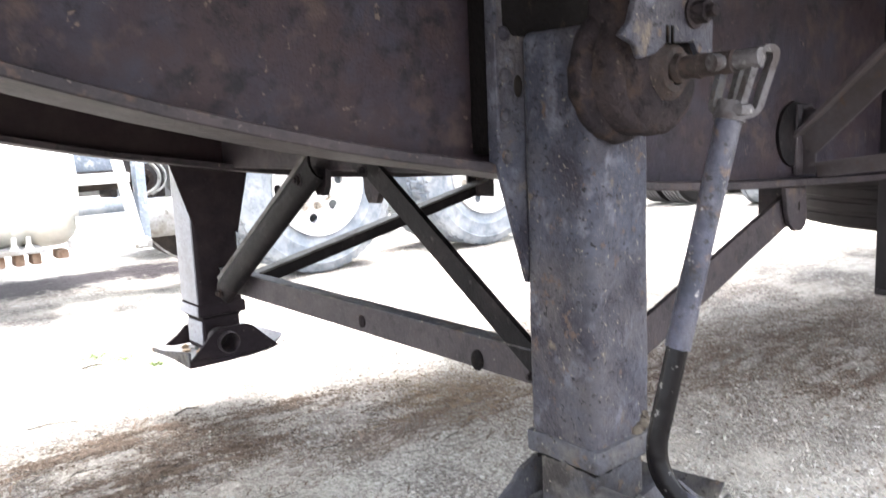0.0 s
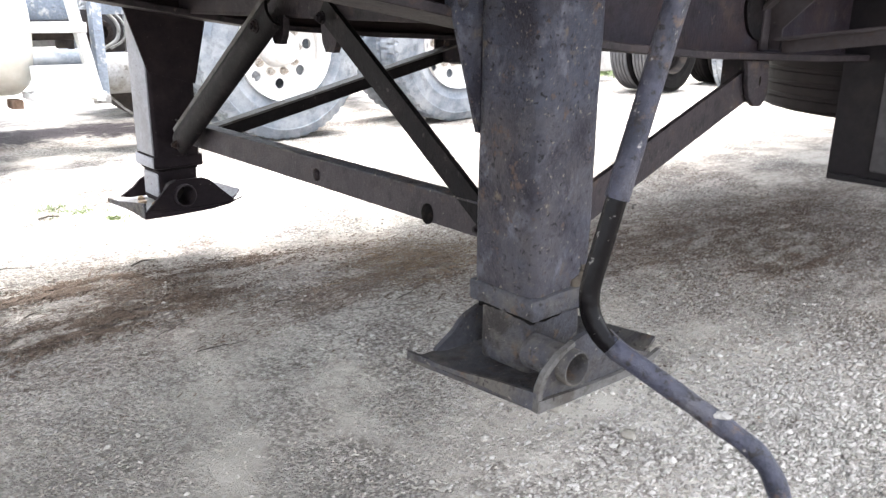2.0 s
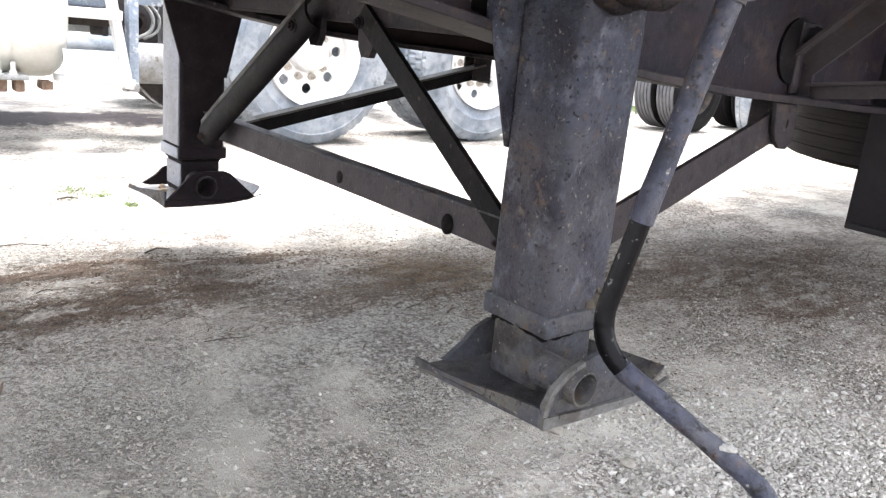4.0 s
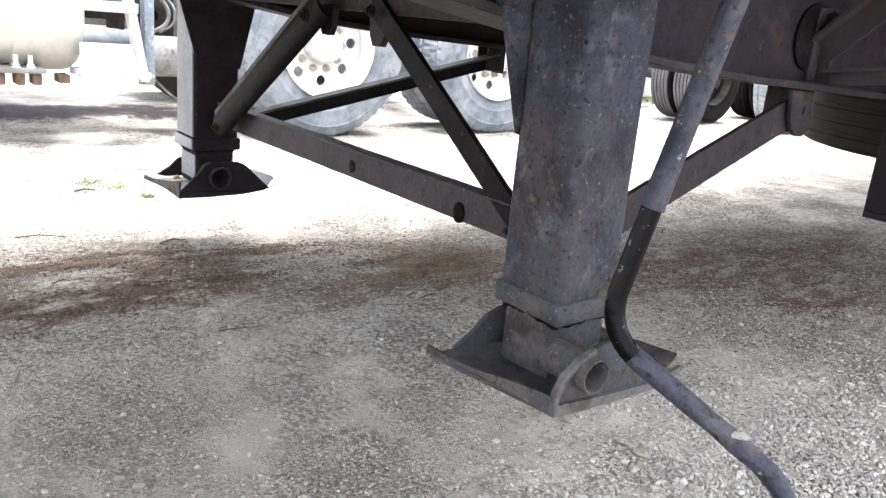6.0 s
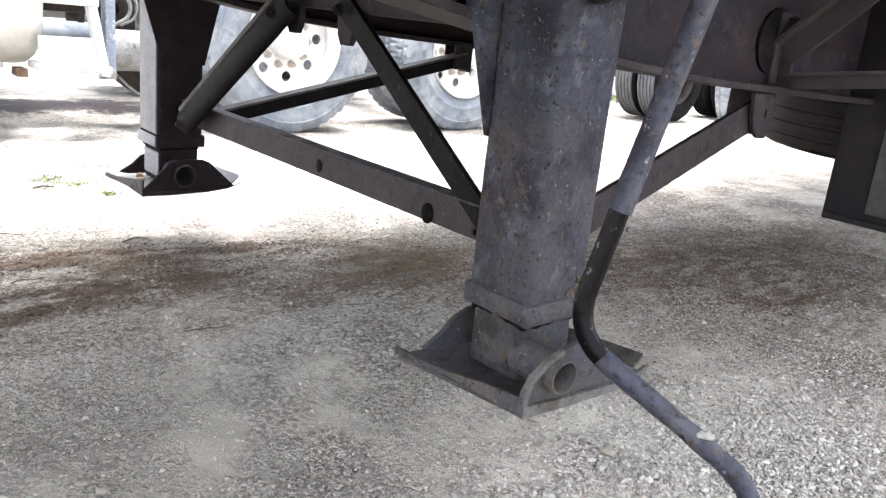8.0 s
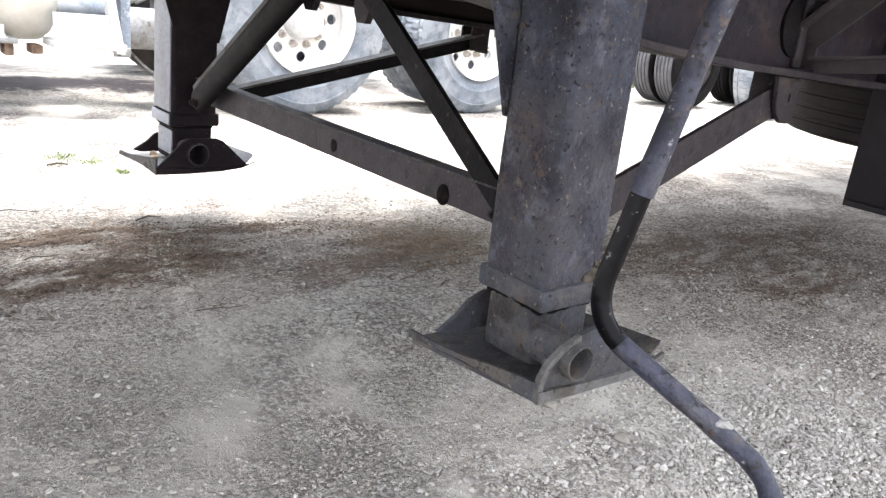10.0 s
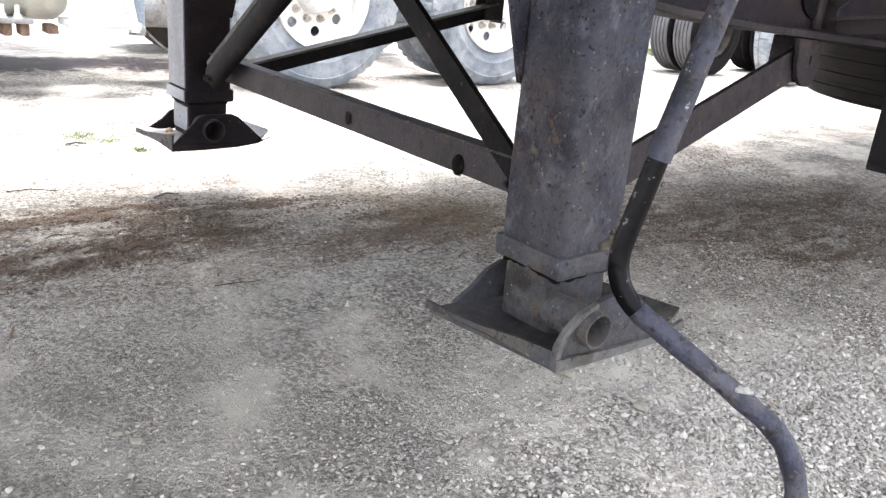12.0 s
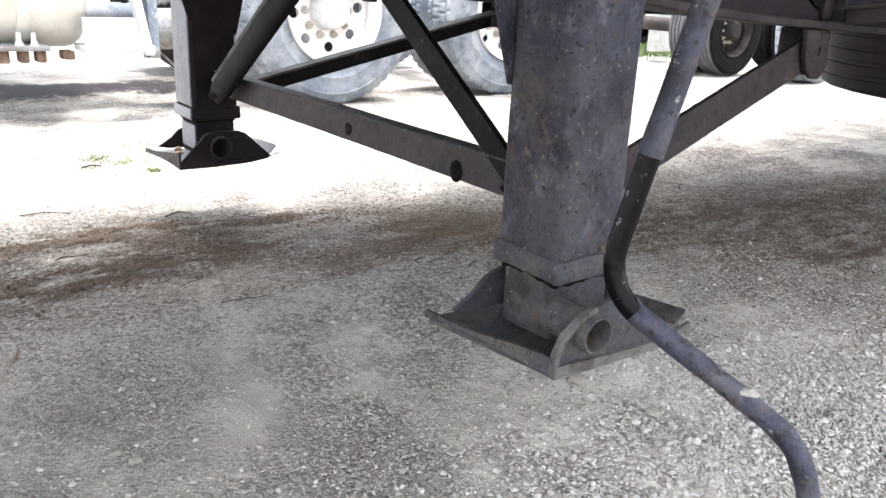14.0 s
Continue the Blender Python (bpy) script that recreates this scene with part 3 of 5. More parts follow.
def landing_leg(y, out, label):
    """out: -1 where the outer side faces -y, +1 for the mirrored leg."""
    leg = thing("landing_leg", (0, y, 0.0), label, "landing leg", "landing legs of the trailer")
    t = B()
    bx(t, -0.070, 0.064, -0.064 if out < 0 else -0.068, 0.069 if out < 0 else 0.064, 0.312, 0.945, 0.014, 4)
    wavy(t, 9, 0.0014, 14, y)
    body = part("outer_tube", t, M_LEG if out < 0 else M_LEG_SHADED, leg, "grey-blue square steel tube with chips and rust")
    c = B()
    bx(c, -0.0745, 0.071, -0.072, 0.0735, 0.300, 0.337, 0.007, 2)
    wavy(c, 9, 0.0022, 28, y)
    part("collar", c, M_FOOT if out < 0 else M_LEG_SHADED, leg, "dusty welded collar")
    g = B()
    bx(g, -0.0625, 0.0585, -0.0585, 0.0625, 0.290, 0.303, 0.005, 2)
    wavy(g, 16, 0.0050, 75, y)
    part("grease_seal", g, M_GREASE_SHADE, leg, "black caked grease ring")
    i = B()
    bx(i, -0.060, 0.056, -0.056, 0.060, 0.198 if out < 0 else 0.196, 0.315, 0.010, 3)
    wavy(i, 8, 0.0020, 24, y)
    part("inner_tube", i, M_FOOT if out < 0 else M_LEG_SHADED, leg, "dirty lower steel tube")
    # added strips paint the light on the far leg's front faces
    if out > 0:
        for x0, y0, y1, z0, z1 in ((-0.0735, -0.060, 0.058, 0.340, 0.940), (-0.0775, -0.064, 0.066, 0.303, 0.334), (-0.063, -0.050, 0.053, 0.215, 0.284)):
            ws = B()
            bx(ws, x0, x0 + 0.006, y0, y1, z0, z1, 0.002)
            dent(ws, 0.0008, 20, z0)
            part("face_strip", ws, M_LEG_LIT, leg, "added strip painted as the lit front face")
    # foot: a plate with turned-up ends, short skirts, and two gussets round a through tube
    f = B()
    prof = [(-0.146, 0.196), (-0.07, 0.195), (0.07, 0.196), (0.10, 0.202), (0.122, 0.212), (0.138, 0.228)]
    outline = prof + [(p[0], p[1] + 0.007) for p in reversed(prof)]
    prism(f, outline, "y", -0.146, 0.136)
    for v in f.verts:
        v.co.z -= (0.09 if out < 0 else 0.05) * v.co.y
    dent(f, 0.002, 18, y)
    foot = part("foot", f, M_FOOT if out < 0 else M_LEG_LIT, leg, "dusty steel foot plate with turned-up ends")
    sk = B()
    rise = 0.013 if out < 0 else 0.0
    prism(sk, [(-0.152, 0.198 + rise), (-0.10, 0.199 + rise), (0.0, 0.201 + rise * 0.6), (0.07, 0.196 + rise * 0.3), (0.141, 0.190), (0.141, 0.203), (0.06, 0.208), (0.0, 0.217), (-0.08, 0.231), (-0.152, 0.241)], "x", -0.150, -0.144)
    dent(sk, 0.0015, 18, y)
    part("end_lip", sk, M_FOOT, foot)
    sk = B()
    low = 0.0 if out < 0 else 0.012
    prism(sk, [(-0.150, 0.198 + rise), (-0.07, 0.196 + rise * 0.9), (0.04, 0.199 + rise * 0.5), (0.10, 0.206), (0.140, 0.222), (0.138, 0.231 - low), (0.09, 0.220 - low), (0.02, 0.219 - low), (-0.07, 0.223 - low), (-0.150, 0.230 - low)], "y", -0.158, -0.151)
    dent(sk, 0.0015, 18, y)
    part("side_skirt", sk, M_FOOTPALE if out < 0 else M_LEG_SHADED, foot, "pale dusty folded edge")
    steep = [(-0.143, 0.215), (-0.10, 0.207), (0.07, 0.204), (0.115, 0.212), (0.130, 0.222), (0.092, 0.236), (0.062, 0.254), (0.038, 0.274), (0.014, 0.294), (-0.015, 0.302), (-0.045, 0.302), (-0.075, 0.296), (-0.107, 0.283), (-0.131, 0.265), (-0.143, 0.243)]
    gentle = [(-0.125, 0.212), (-0.10, 0.206), (0.07, 0.204), (0.13, 0.214), (0.09, 0.230), (0.055, 0.254), (0.03, 0.268), (-0.03, 0.270), (-0.062, 0.258), (-0.085, 0.236)]
    if out > 0:
        steep = [(-0.140, 0.214), (-0.10, 0.206), (0.07, 0.204), (0.120, 0.214), (0.045, 0.283), (0.025, 0.291), (-0.050, 0.293), (-0.068, 0.284)]
    tx, tz, tr = (-0.083, 0.264, 0.0272) if out < 0 else (-0.033, 0.2505, 0.0310)
    for outline, y0, y1, hole_r in ((steep, -0.149, -0.140, tr - 0.002), (gentle, 0.095, 0.104, 0.0)):
        gs = B()
        pierced(gs, outline, (tx, tz), hole_r, y0, y1)
        dent(gs, 0.0012, 25, y)
        part("gusset", gs, M_FOOT if out < 0 else M_LEG_SHADED, foot)
    tb = B()
    lathe(tb, [(tr - 0.0008, -0.168), (tr, -0.166), (tr, -0.080), (tr - 0.0042, -0.080), (tr - 0.0042, -0.166), (tr - 0.0034, -0.168)], 30, "y", (tx, 0, tz), closed=True)
    dent(tb, 0.0010, 40, y)
    part("axle_tube", tb, M_FOOT if out < 0 else M_BRACE, foot, "open steel tube through the foot")
    rim_ = B()
    prism(rim_, [(-0.151, 0.212), (-0.150, 0.246), (-0.137, 0.270), (-0.111, 0.289), (-0.077, 0.301), (-0.075, 0.294), (-0.107, 0.281), (-0.129, 0.264), (-0.140, 0.243), (-0.141, 0.212)] if out < 0 else [(-0.146, 0.214), (-0.072, 0.288), (-0.066, 0.284), (-0.138, 0.212)], "y", -0.1555, -0.1465)
    part("gusset_rim", rim_, M_FOOTPALE if out < 0 else M_LEG_SHADED, foot, "thick worn gusset edge")
    bore = B()
    cyl(bore, (tx, -0.086, tz), (tx, -0.081, tz), tr - 0.0043, 24)
    part("tube_bore", bore, M_HOLE, foot)
    if out > 0:
        foot.location = (0.004, 0, -0.011)
    for (px, py) in ((-0.09, 0.03), (-0.105, -0.02), (-0.08, -0.06)):
        if out > 0:
            st = B()
            bmesh.ops.create_icosphere(st, subdivisions=1, radius=0.011, matrix=Matrix.Translation((px, py, 0.214)) @ Matrix.Diagonal((1.2, 0.9, 0.7, 1)))
            dent(st, 0.004, 80, px)
            part("pebble", st, M_STONE2, foot, "brown pebble caught on the foot")
    # bracket plate against the beam, tapering down to the tube
    inn = -out
    p = B()
    prism(p, [(-0.124, 1.20), (-0.124, 0.755), (-0.069, 0.572), (0.063, 0.535), (0.106, 0.709), (0.106, 0.94), (-0.085, 0.94), (-0.106, 0.955), (-0.111, 1.20)], "y", inn * 0.0665, inn * 0.0725)
    plate = part("bracket_plate", p, M_LEG if out < 0 else M_LEG_SHADED, leg, "riveted mounting plate tapering to the tube")
    lip = B()
    bx(lip, -0.128, -0.122, inn * 0.060, inn * 0.080, 0.757, 1.20, 0.001)
    part("plate_edge", lip, M_LEG if out < 0 else M_LEG_SHADED, plate)
    for z in (0.943, 0.884, 0.826, 0.766):
        rv = B()
        bmesh.ops.create_uvsphere(rv, u_segments=14, v_segments=8, radius=0.011, matrix=Matrix.Translation((-0.104, inn * 0.0660, z)) @ Matrix.Diagonal((1, 0.45, 1, 1)))
        part("rivet", rv, M_LEG if out < 0 else M_LEG_SHADED, plate)
    hole = B()
    bmesh.ops.create_uvsphere(hole, u_segments=16, v_segments=8, radius=0.011, matrix=Matrix.Translation((-0.078, inn * 0.0660, 0.868)) @ Matrix.Diagonal((0.85, 0.15, 1.5, 1)))
    part("slot", hole, M_HOLE, plate, "dark slot in the plate")
    mt = B()
    bx(mt, -0.115, 0.10, inn * 0.0730, inn * 0.132, 0.77, 1.18, 0.003)
    # the block's black paints the shade of the recess above the tube
    part("mounting_block", mt, M_GREASE_SHADE, leg)
    for z, x in ((0.42, -0.045), (0.365, 0.03)):
        bt = B()
        bmesh.ops.create_uvsphere(bt, u_segments=14, v_segments=8, radius=0.010, matrix=Matrix.Translation((-0.0635, x, z)) @ Matrix.Diagonal((0.3, 1, 1, 1)))
        part("plug_weld", bt, M_LEG, body)
    if out < 0:
        for a, z, w, h in ((0.046, 0.351, 0.013, 0.020), (0.034, 0.342, 0.018, 0.008)):
            cr_ = B()
            bmesh.ops.create_icosphere(cr_, subdivisions=4, radius=1.0, matrix=Matrix.Translation((a, -0.0635, z)) @ Matrix.Diagonal((w, 0.0035, h, 1)))
            dent(cr_, 0.006, 110, z)
            part("mud_crust", cr_, M_CRUST, body, "dried mud caked above the collar", 60)
    return leg


M_STONE2 = mat("brown pebble", (0.30, 0.22, 0.15), (), 0.8, 0, 0.3, 200)
near_leg = landing_leg(0.0, -1, "grey-blue trailer landing leg with gearbox and hand crank")
landing_leg(Y2, 1, "dark trailer landing leg raised off the bright gravel")

# ---- gearbox on the near leg, with its crank ----
def seat(bm):
    """The gearbox is modelled a little large round z = 0.928; bring it to its size and place on the leg."""
    for v in bm.verts:
        v.co.x, v.co.z = 0.865 * v.co.x + 0.002, 0.87 * v.co.z + 0.0686
    return bm


gb = B()
lathe(gb, [(0.0, -0.070), (0.099, -0.072), (0.099, -0.108), (0.096, -0.118), (0.088, -0.124), (0.0, -0.126)], 60, "y", (-0.008, 0.0, 0.928))
bx(gb, -0.088, 0.068, -0.138, -0.060, 0.95, 1.12, 0.015)
dent(gb, 0.003, 26, 2.0)
gear = part("gearbox", seat(gb), M_CAST, near_leg, "round cast-iron gearbox caked with dirt", 50)
fl_ = B()
lathe(fl_, [(0.0, -0.058), (0.100, -0.060), (0.107, -0.064), (0.109, -0.072), (0.106, -0.080), (0.097, -0.085), (0.0, -0.085)], 72, "y", (-0.026, 0.0, 0.926))
bx(fl_, -0.070, 0.060, -0.083, -0.060, 0.98, 1.12, 0.008)
dent(fl_, 0.0045, 42, 5.0)
part("flange", seat(fl_), M_CAST, gear, "rough crusted gearbox flange", 50)
cs = B()
lathe(cs, [(0.0, -0.098), (0.093, -0.100), (0.096, -0.106), (0.095, -0.116), (0.089, -0.126), (0.077, -0.133), (0.054, -0.1365), (0.0, -0.137)], 60, "y", (0.006, 0, 0.924))
dent(cs, 0.0032, 34, 7.0)
part("housing_bulge", seat(cs), M_CAST, gear, "rounded bulge of the gear housing", 50)
gp = B()
prism(gp, [(-0.145, 0.973), (-0.112, 0.962), (-0.100, 0.942), (-0.062, 0.950), (-0.040, 0.966), (0.030, 0.968), (0.052, 0.944), (0.078, 0.936), (0.084, 0.945), (0.084, 1.12), (-0.090, 1.12), (-0.108, 1.03), (-0.122, 0.995)], "y", -0.160, -0.150)
bmesh.ops.bevel(gp, geom=gp.edges[:], offset=0.002, segments=2, affect="EDGES", profile=0.5)
dent(gp, 0.0015, 30, 1.0)
part("cover_plate", seat(gp), M_LEG, gear, "flat grey cover plate")
for mx in (-0.038, -0.026):
    mk = B()
    bx(mk, mx - 0.002, mx + 0.002, -0.163, -0.1605, 0.965, 0.990)
    part("stamp_mark", seat(mk), M_GREASE_SHADE, gear, "dark stamped bar mark")
bs = B()
lathe(bs, [(0.0, -0.132), (0.047, -0.134), (0.045, -0.140), (0.037, -0.145), (0.034, -0.151), (0.024, -0.152), (0.020, -0.143), (0.0, -0.143)], 36, "y", (0.003, 0, 0.928))
dent(bs, 0.003, 45, 1.0)
part("shaft_boss", seat(bs), M_RUSTY, gear, "rusty shaft boss")
cl = B()
lathe(cl, [(0.0168, -0.152), (0.022, -0.153), (0.022, -0.163), (0.0168, -0.164)], 26, "y", (0.003, 0, 0.929), closed=True)
dent(cl, 0.001, 60, 1.0)
part("shaft_collar", seat(cl), M_RUSTY, gear)
nb = B()
nut(nb, (0.030, -0.161, 1.012), (0, -1, 0), 0.018, 0.022)
part("bolt", seat(nb), M_CAST, gear, "large hexagon bolt")

cr = thing("crank_handle", (0.003, -0.2, 0.878), "hinged steel hand crank with black oily middle hanging from its shaft", "crank")
CO = Vector((0.003, -0.2, 0.878))
sh = B()
cyl(sh, (0.003, -0.120, 0.876), (0.003, -0.236, 0.879), 0.0145, 22)
cyl(sh, (0.003, -0.185, 0.8775), (0.003, -0.192, 0.8775), 0.0165, 22)
part("shaft", local(sh, CO), M_RUSTY, cr, "rusty round output shaft")
T0, T1 = Vector((-0.003, -0.232, 0.806)), Vector((-0.069, -0.203, 0.519))
ax = (T0 - T1).normalized()


def slot_ring(bm, base, up, side, length, width, wall, thick):
    """A flat link with a long slot: base is its lower middle."""
    up, side = Vector(up).normalized(), Vector(side).normalized()
    n_ = up.cross(side).normalized()
    outer, inner = [], []
    for k in range(24):
        t = 2 * math.pi * k / 24
        c, s_ = math.cos(t), math.sin(t)
        mid = length / 2 + (length / 2 - width / 2) * (1 if s_ >= 0 else -1)
        o, i_ = width / 2, width / 2 - wall
        outer.append((c * o, mid + s_ * o))
        inner.append((c * i_, mid + s_ * i_))
    rows = []
    for h in (-thick / 2, thick / 2):
        rows.append([[bm.verts.new(Vector(base) + side * p[0] + up * p[1] + n_ * h) for p in ring] for ring in (outer, inner)])
    for k in range(24):
        j = (k + 1) % 24
        for (r1, r2) in ((rows[0][0], rows[1][0]), (rows[1][0], rows[1][1]), (rows[1][1], rows[0][1]), (rows[0][1], rows[0][0])):
            bm.faces.new((r1[k], r1[j], r2[j], r2[k]))
    bmesh.ops.recalc_face_normals(bm, faces=bm.faces[:])


yi = B()
slot_ring(yi, T0 + Vector((0.004, 0.016, 0)) + ax * 0.008, ax + Vector((0.06, 0, 0)), (0.92, -0.38, 0), 0.084, 0.039, 0.011, 0.011)
part("inner_link", local(yi, CO), M_FOOT, cr, "dirty grey slotted link")
yk = B()
slot_ring(yk, T0 + Vector((0.008, -0.017, 0)) + ax * 0.002, ax + Vector((0.05, -0.07, 0)), (0.92, -0.38, 0), 0.095, 0.037, 0.010, 0.012)
cyl(yk, T0 + ax * 0.000, T0 + ax * 0.024, 0.0200, 20, 0.018)
bx(yk, T0.x - 0.012, T0.x + 0.018, T0.y - 0.026, T0.y + 0.016, T0.z + 0.006, T0.z + 0.020, 0.005)
part("yoke", local(yk, CO), M_PALE, cr, "pale worn fork joint with slotted links")
pn = B()
cyl(pn, (-0.018, -0.223, 0.878), (0.028, -0.236, 0.881), 0.0085, 14)
cyl(pn, (-0.025, -0.221, 0.878), (-0.014, -0.224, 0.879), 0.0110, 14)
cyl(pn, (0.008, -0.232, 0.881), (0.012, -0.266, 0.882), 0.0125, 18)
part("pin", local(pn, CO), M_PALE, cr, "pale steel hinge pins")
mt_ = B()
tube(mt_, [T0, T0.lerp(T1, 0.5), T1], lambda u: 0.0165 + 0.0008 * math.sin(u * 9), 20)
part("upper_tube", local(mt_, CO), M_CRANK, cr, "grey-blue worn tube")
run = smooth_path([T1 + ax * 0.004, (-0.109, -0.186, 0.347), (-0.026, -0.360, 0.242), (-0.001, -0.420, 0.205), (0.008, -0.452, 0.130), (0.008, -0.462, 0.02)], 0.066, 10)
gr = B()
tube(gr, run[:11], 0.0142, 20)
part("lower_tube", local(gr, CO), M_GRIP, cr, "glossy black oily bent section")
ha = B()
tube(ha, [run[9].lerp(run[10], 0.9)] + run[10:], lambda u: 0.0142 + 0.0006 * math.sin(u * 31), 20)
part("handle_arm", local(ha, CO), M_CRANK, cr, "grey-blue bent handle arm")


sc = B()
bmesh.ops.create_icosphere(sc, subdivisions=3, radius=1.0, matrix=Matrix.Translation((-0.028, -0.362, 0.2535)) @ Matrix.Rotation(radians(-50), 4, "Z") @ Matrix.Diagonal((0.014, 0.009, 0.0055, 1)))
dent(sc, 0.003, 150, 3.0)
part("paint_scuff", local(sc, CO), M_SCUFF, cr, "small pale scuff on the arm")


# ---- bar and braces between the legs ----
def brace(name, a, b, outline, label, up=(0, 0, 1), material=None, bolts=(), edge=None):
    ob = thing(name, a, label, "brace", "braces of the landing legs")
    m = B()
    bar(m, a, b, outline, up)
    dent(m, 0.0012, 12, a[1])
    part("bar", local(m, a), material or M_BRACE, ob)
    # an added pale strip paints the light along the brace's upper edge
    if edge:
        m = B()
        bar(m, a, b, edge, up)
        dent(m, 0.0008, 12, a[1])
        part("edge_flange", local(m, a), M_FOOTPALE, ob, "added pale edge strip with light painted in")
    for at, d, r in bolts:
        n_ = B()
        nut(n_, at, d, r * 0.8, 0.010)
        part("bolt", local(n_, a), M_CAST, ob)
    return ob


L = 0.007


def angle(w, h, flip=1):
    """An angle iron: a standing leg h high and a lying leg w wide at its top."""
    return [(0, -h), (flip * L, -h), (flip * L, -L), (flip * w, -L), (flip * w, 0), (0, 0)]


bar_ = thing("cross_bar", (0.0, 0.7, 0.385), "brown dusty channel bar joining both landing legs", "bar")
m = B()
bar(m, (0.0, 0.066, 0.4345), (0.0, Y2 - 0.066, 0.4345), [(0, -0.058), (L, -0.058), (L, -L), (0.030, -L), (0.030, 0), (0, 0)])
dent(m, 0.0015, 9, 1.0)
part("bar", local(m, (0.0, 0.7, 0.385)), M_BAR, bar_)
m = B()
bx(m, -0.004, 0.032, 0.068, Y2 - 0.068, 0.4353, 0.4393, 0.001)
dent(m, 0.0008, 9, 1.0)
part("top_lip", local(m, (0.0, 0.7, 0.385)), M_FOOT, bar_, "paler top lip along the bar")
for y, z, r, nm, mt2 in ((0.647, 0.402, 0.013, "bolt_hole", M_CAST), (0.268, 0.391, 0.018, "plug", M_GREASE_SHADE)):
    h = B()
    bmesh.ops.create_uvsphere(h, u_segments=18, v_segments=10, radius=r, matrix=Matrix.Translation((-0.001, y, z)) @ Matrix.Diagonal((0.35, 0.9, 1.1, 1)))
    dent(h, 0.002, 70, y)
    part(nm, local(h, (0.0, 0.7, 0.385)), mt2, bar_)

half = [(0.037 * math.cos(t), 0.024 * math.sin(t)) for t in (math.pi * k / 10 for k in range(11))] + [(-0.031, 0.0), (-0.026, 0.012), (0.0, 0.018), (0.026, 0.012), (0.031, 0.0)]
brace("diagonal_brace", (-0.03, 1.288, 0.388), (-0.03, 0.740, 0.742), half, "dark rounded steel brace bolted below the cross-member", up=(-1, 0, 0), material=M_BLACK, edge=[(-0.044, -0.004), (-0.033, -0.004), (-0.033, 0.012), (-0.044, 0.012)], bolts=(((-0.052, 1.270, 0.388), (-1, 0, 0), 0.012), ((-0.052, 0.790, 0.710), (-1, 0, 0), 0.014)))
brace("diagonal_brace", (0.0, 0.072, 0.378), (-0.015, 0.585, 0.750), [(-0.021, 0), (0.023, 0), (0.023, -0.010), (0.018, -0.018), (0.014, -0.010), (-0.021, -L)], "dark angle-iron brace rising from the leg to the cross-member", up=(-1, 0, 0), material=M_BLACK, bolts=(((-0.022, 0.105, 0.402), (-1, 0, 0), 0.009), ((-0.030, 0.560, 0.732), (-1, 0, 0), 0.012)))
for y, z0 in ((0.783, 0.672), (0.575, 0.664)):
    hg = thing("hanger_lug", (0.02, y, 0.728), "dark rounded steel lug under the cross-member", "lug", "lugs of the braces")
    k = B()
    prism(k, [(y - 0.030, 0.733), (y + 0.030, 0.733), (y + 0.026, z0 + 0.02), (y + 0.014, z0), (y - 0.014, z0), (y - 0.026, z0 + 0.02)], "x", -0.005, 0.010)
    part("lug_plate", local(k, (0.02, y, 0.728)), M_BRACE, hg)

brace("rear_brace", (0.05, 0.100, 0.341), (0.815, 0.112, 0.611), [(0, -0.038), (0.011, -0.038), (0.011, 0.032), (0, 0.032)], "wide brown steel brace rising from the leg to the beam", bolts=(((0.785, 0.104, 0.601), (0, -1, 0), 0.013), ((0.10, 0.094, 0.359), (0, -1, 0), 0.013)))
# black on this far brace stands in for the shade on its side
brace("rear_brace", (0.05, Y2 - 0.105, 0.386), (0.985, Y2 - 0.115, 0.598), [(0, -0.024), (L, -0.024), (L, 0.020), (0, 0.020)], "thin dark angle brace rising to the beam", material=M_BLACK, edge=[(-0.003, 0.0205), (0.045, 0.0205), (0.045, 0.027), (-0.003, 0.027)], bolts=(((0.955, Y2 - 0.122, 0.591), (0, -1, 0), 0.010),))
nb_ = thing("brace_bracket", (0.80, 0.09, 0.65), "brown rounded steel bracket plate with a dark slot under the beam", "bracket", "brace brackets")
k = B()
prism(k, [(0.745, 0.651), (0.838, 0.648), (0.846, 0.578), (0.840, 0.560), (0.822, 0.547), (0.793, 0.549), (0.766, 0.570), (0.756, 0.596)], "y", 0.084, 0.096)
bmesh.ops.bevel(k, geom=k.edges[:], offset=0.003, segments=2, affect="EDGES", profile=0.5)
part("bracket_plate", local(k, (0.80, 0.09, 0.65)), M_BRACE, nb_)
k = B()
bx(k, 0.836, 0.848, 0.0975, 0.20, 0.550, 0.648, 0.004)
part("side_plate", local(k, (0.80, 0.09, 0.65)), M_BRACE, nb_)
k = B()
bmesh.ops.create_uvsphere(k, u_segments=14, v_segments=8, radius=0.009, matrix=Matrix.Translation((0.805, 0.0835, 0.605)) @ Matrix.Diagonal((0.5, 0.12, 1.2, 1)))
part("slot", local(k, (0.80, 0.09, 0.65)), M_HOLE, nb_, "dark slot")
for y, x in ((Y2 - 0.115, 0.972),):
    hb = thing("brace_bracket", (x, y, 0.64), "brown folded steel bracket under the beam", "bracket", "brace brackets")
    k = B()
    bx(k, x - 0.035, x + 0.045, y - 0.03, y - 0.022, 0.565, 0.643, 0.003)
    bx(k, x - 0.035, x + 0.045, y + 0.022, y + 0.03, 0.565, 0.643, 0.003)
    bx(k, x + 0.037, x + 0.045, y - 0.03, y + 0.03, 0.557, 0.643, 0.003)
    part("bracket_plate", local(k, (x, y, 0.64)), M_BRACE, hb)

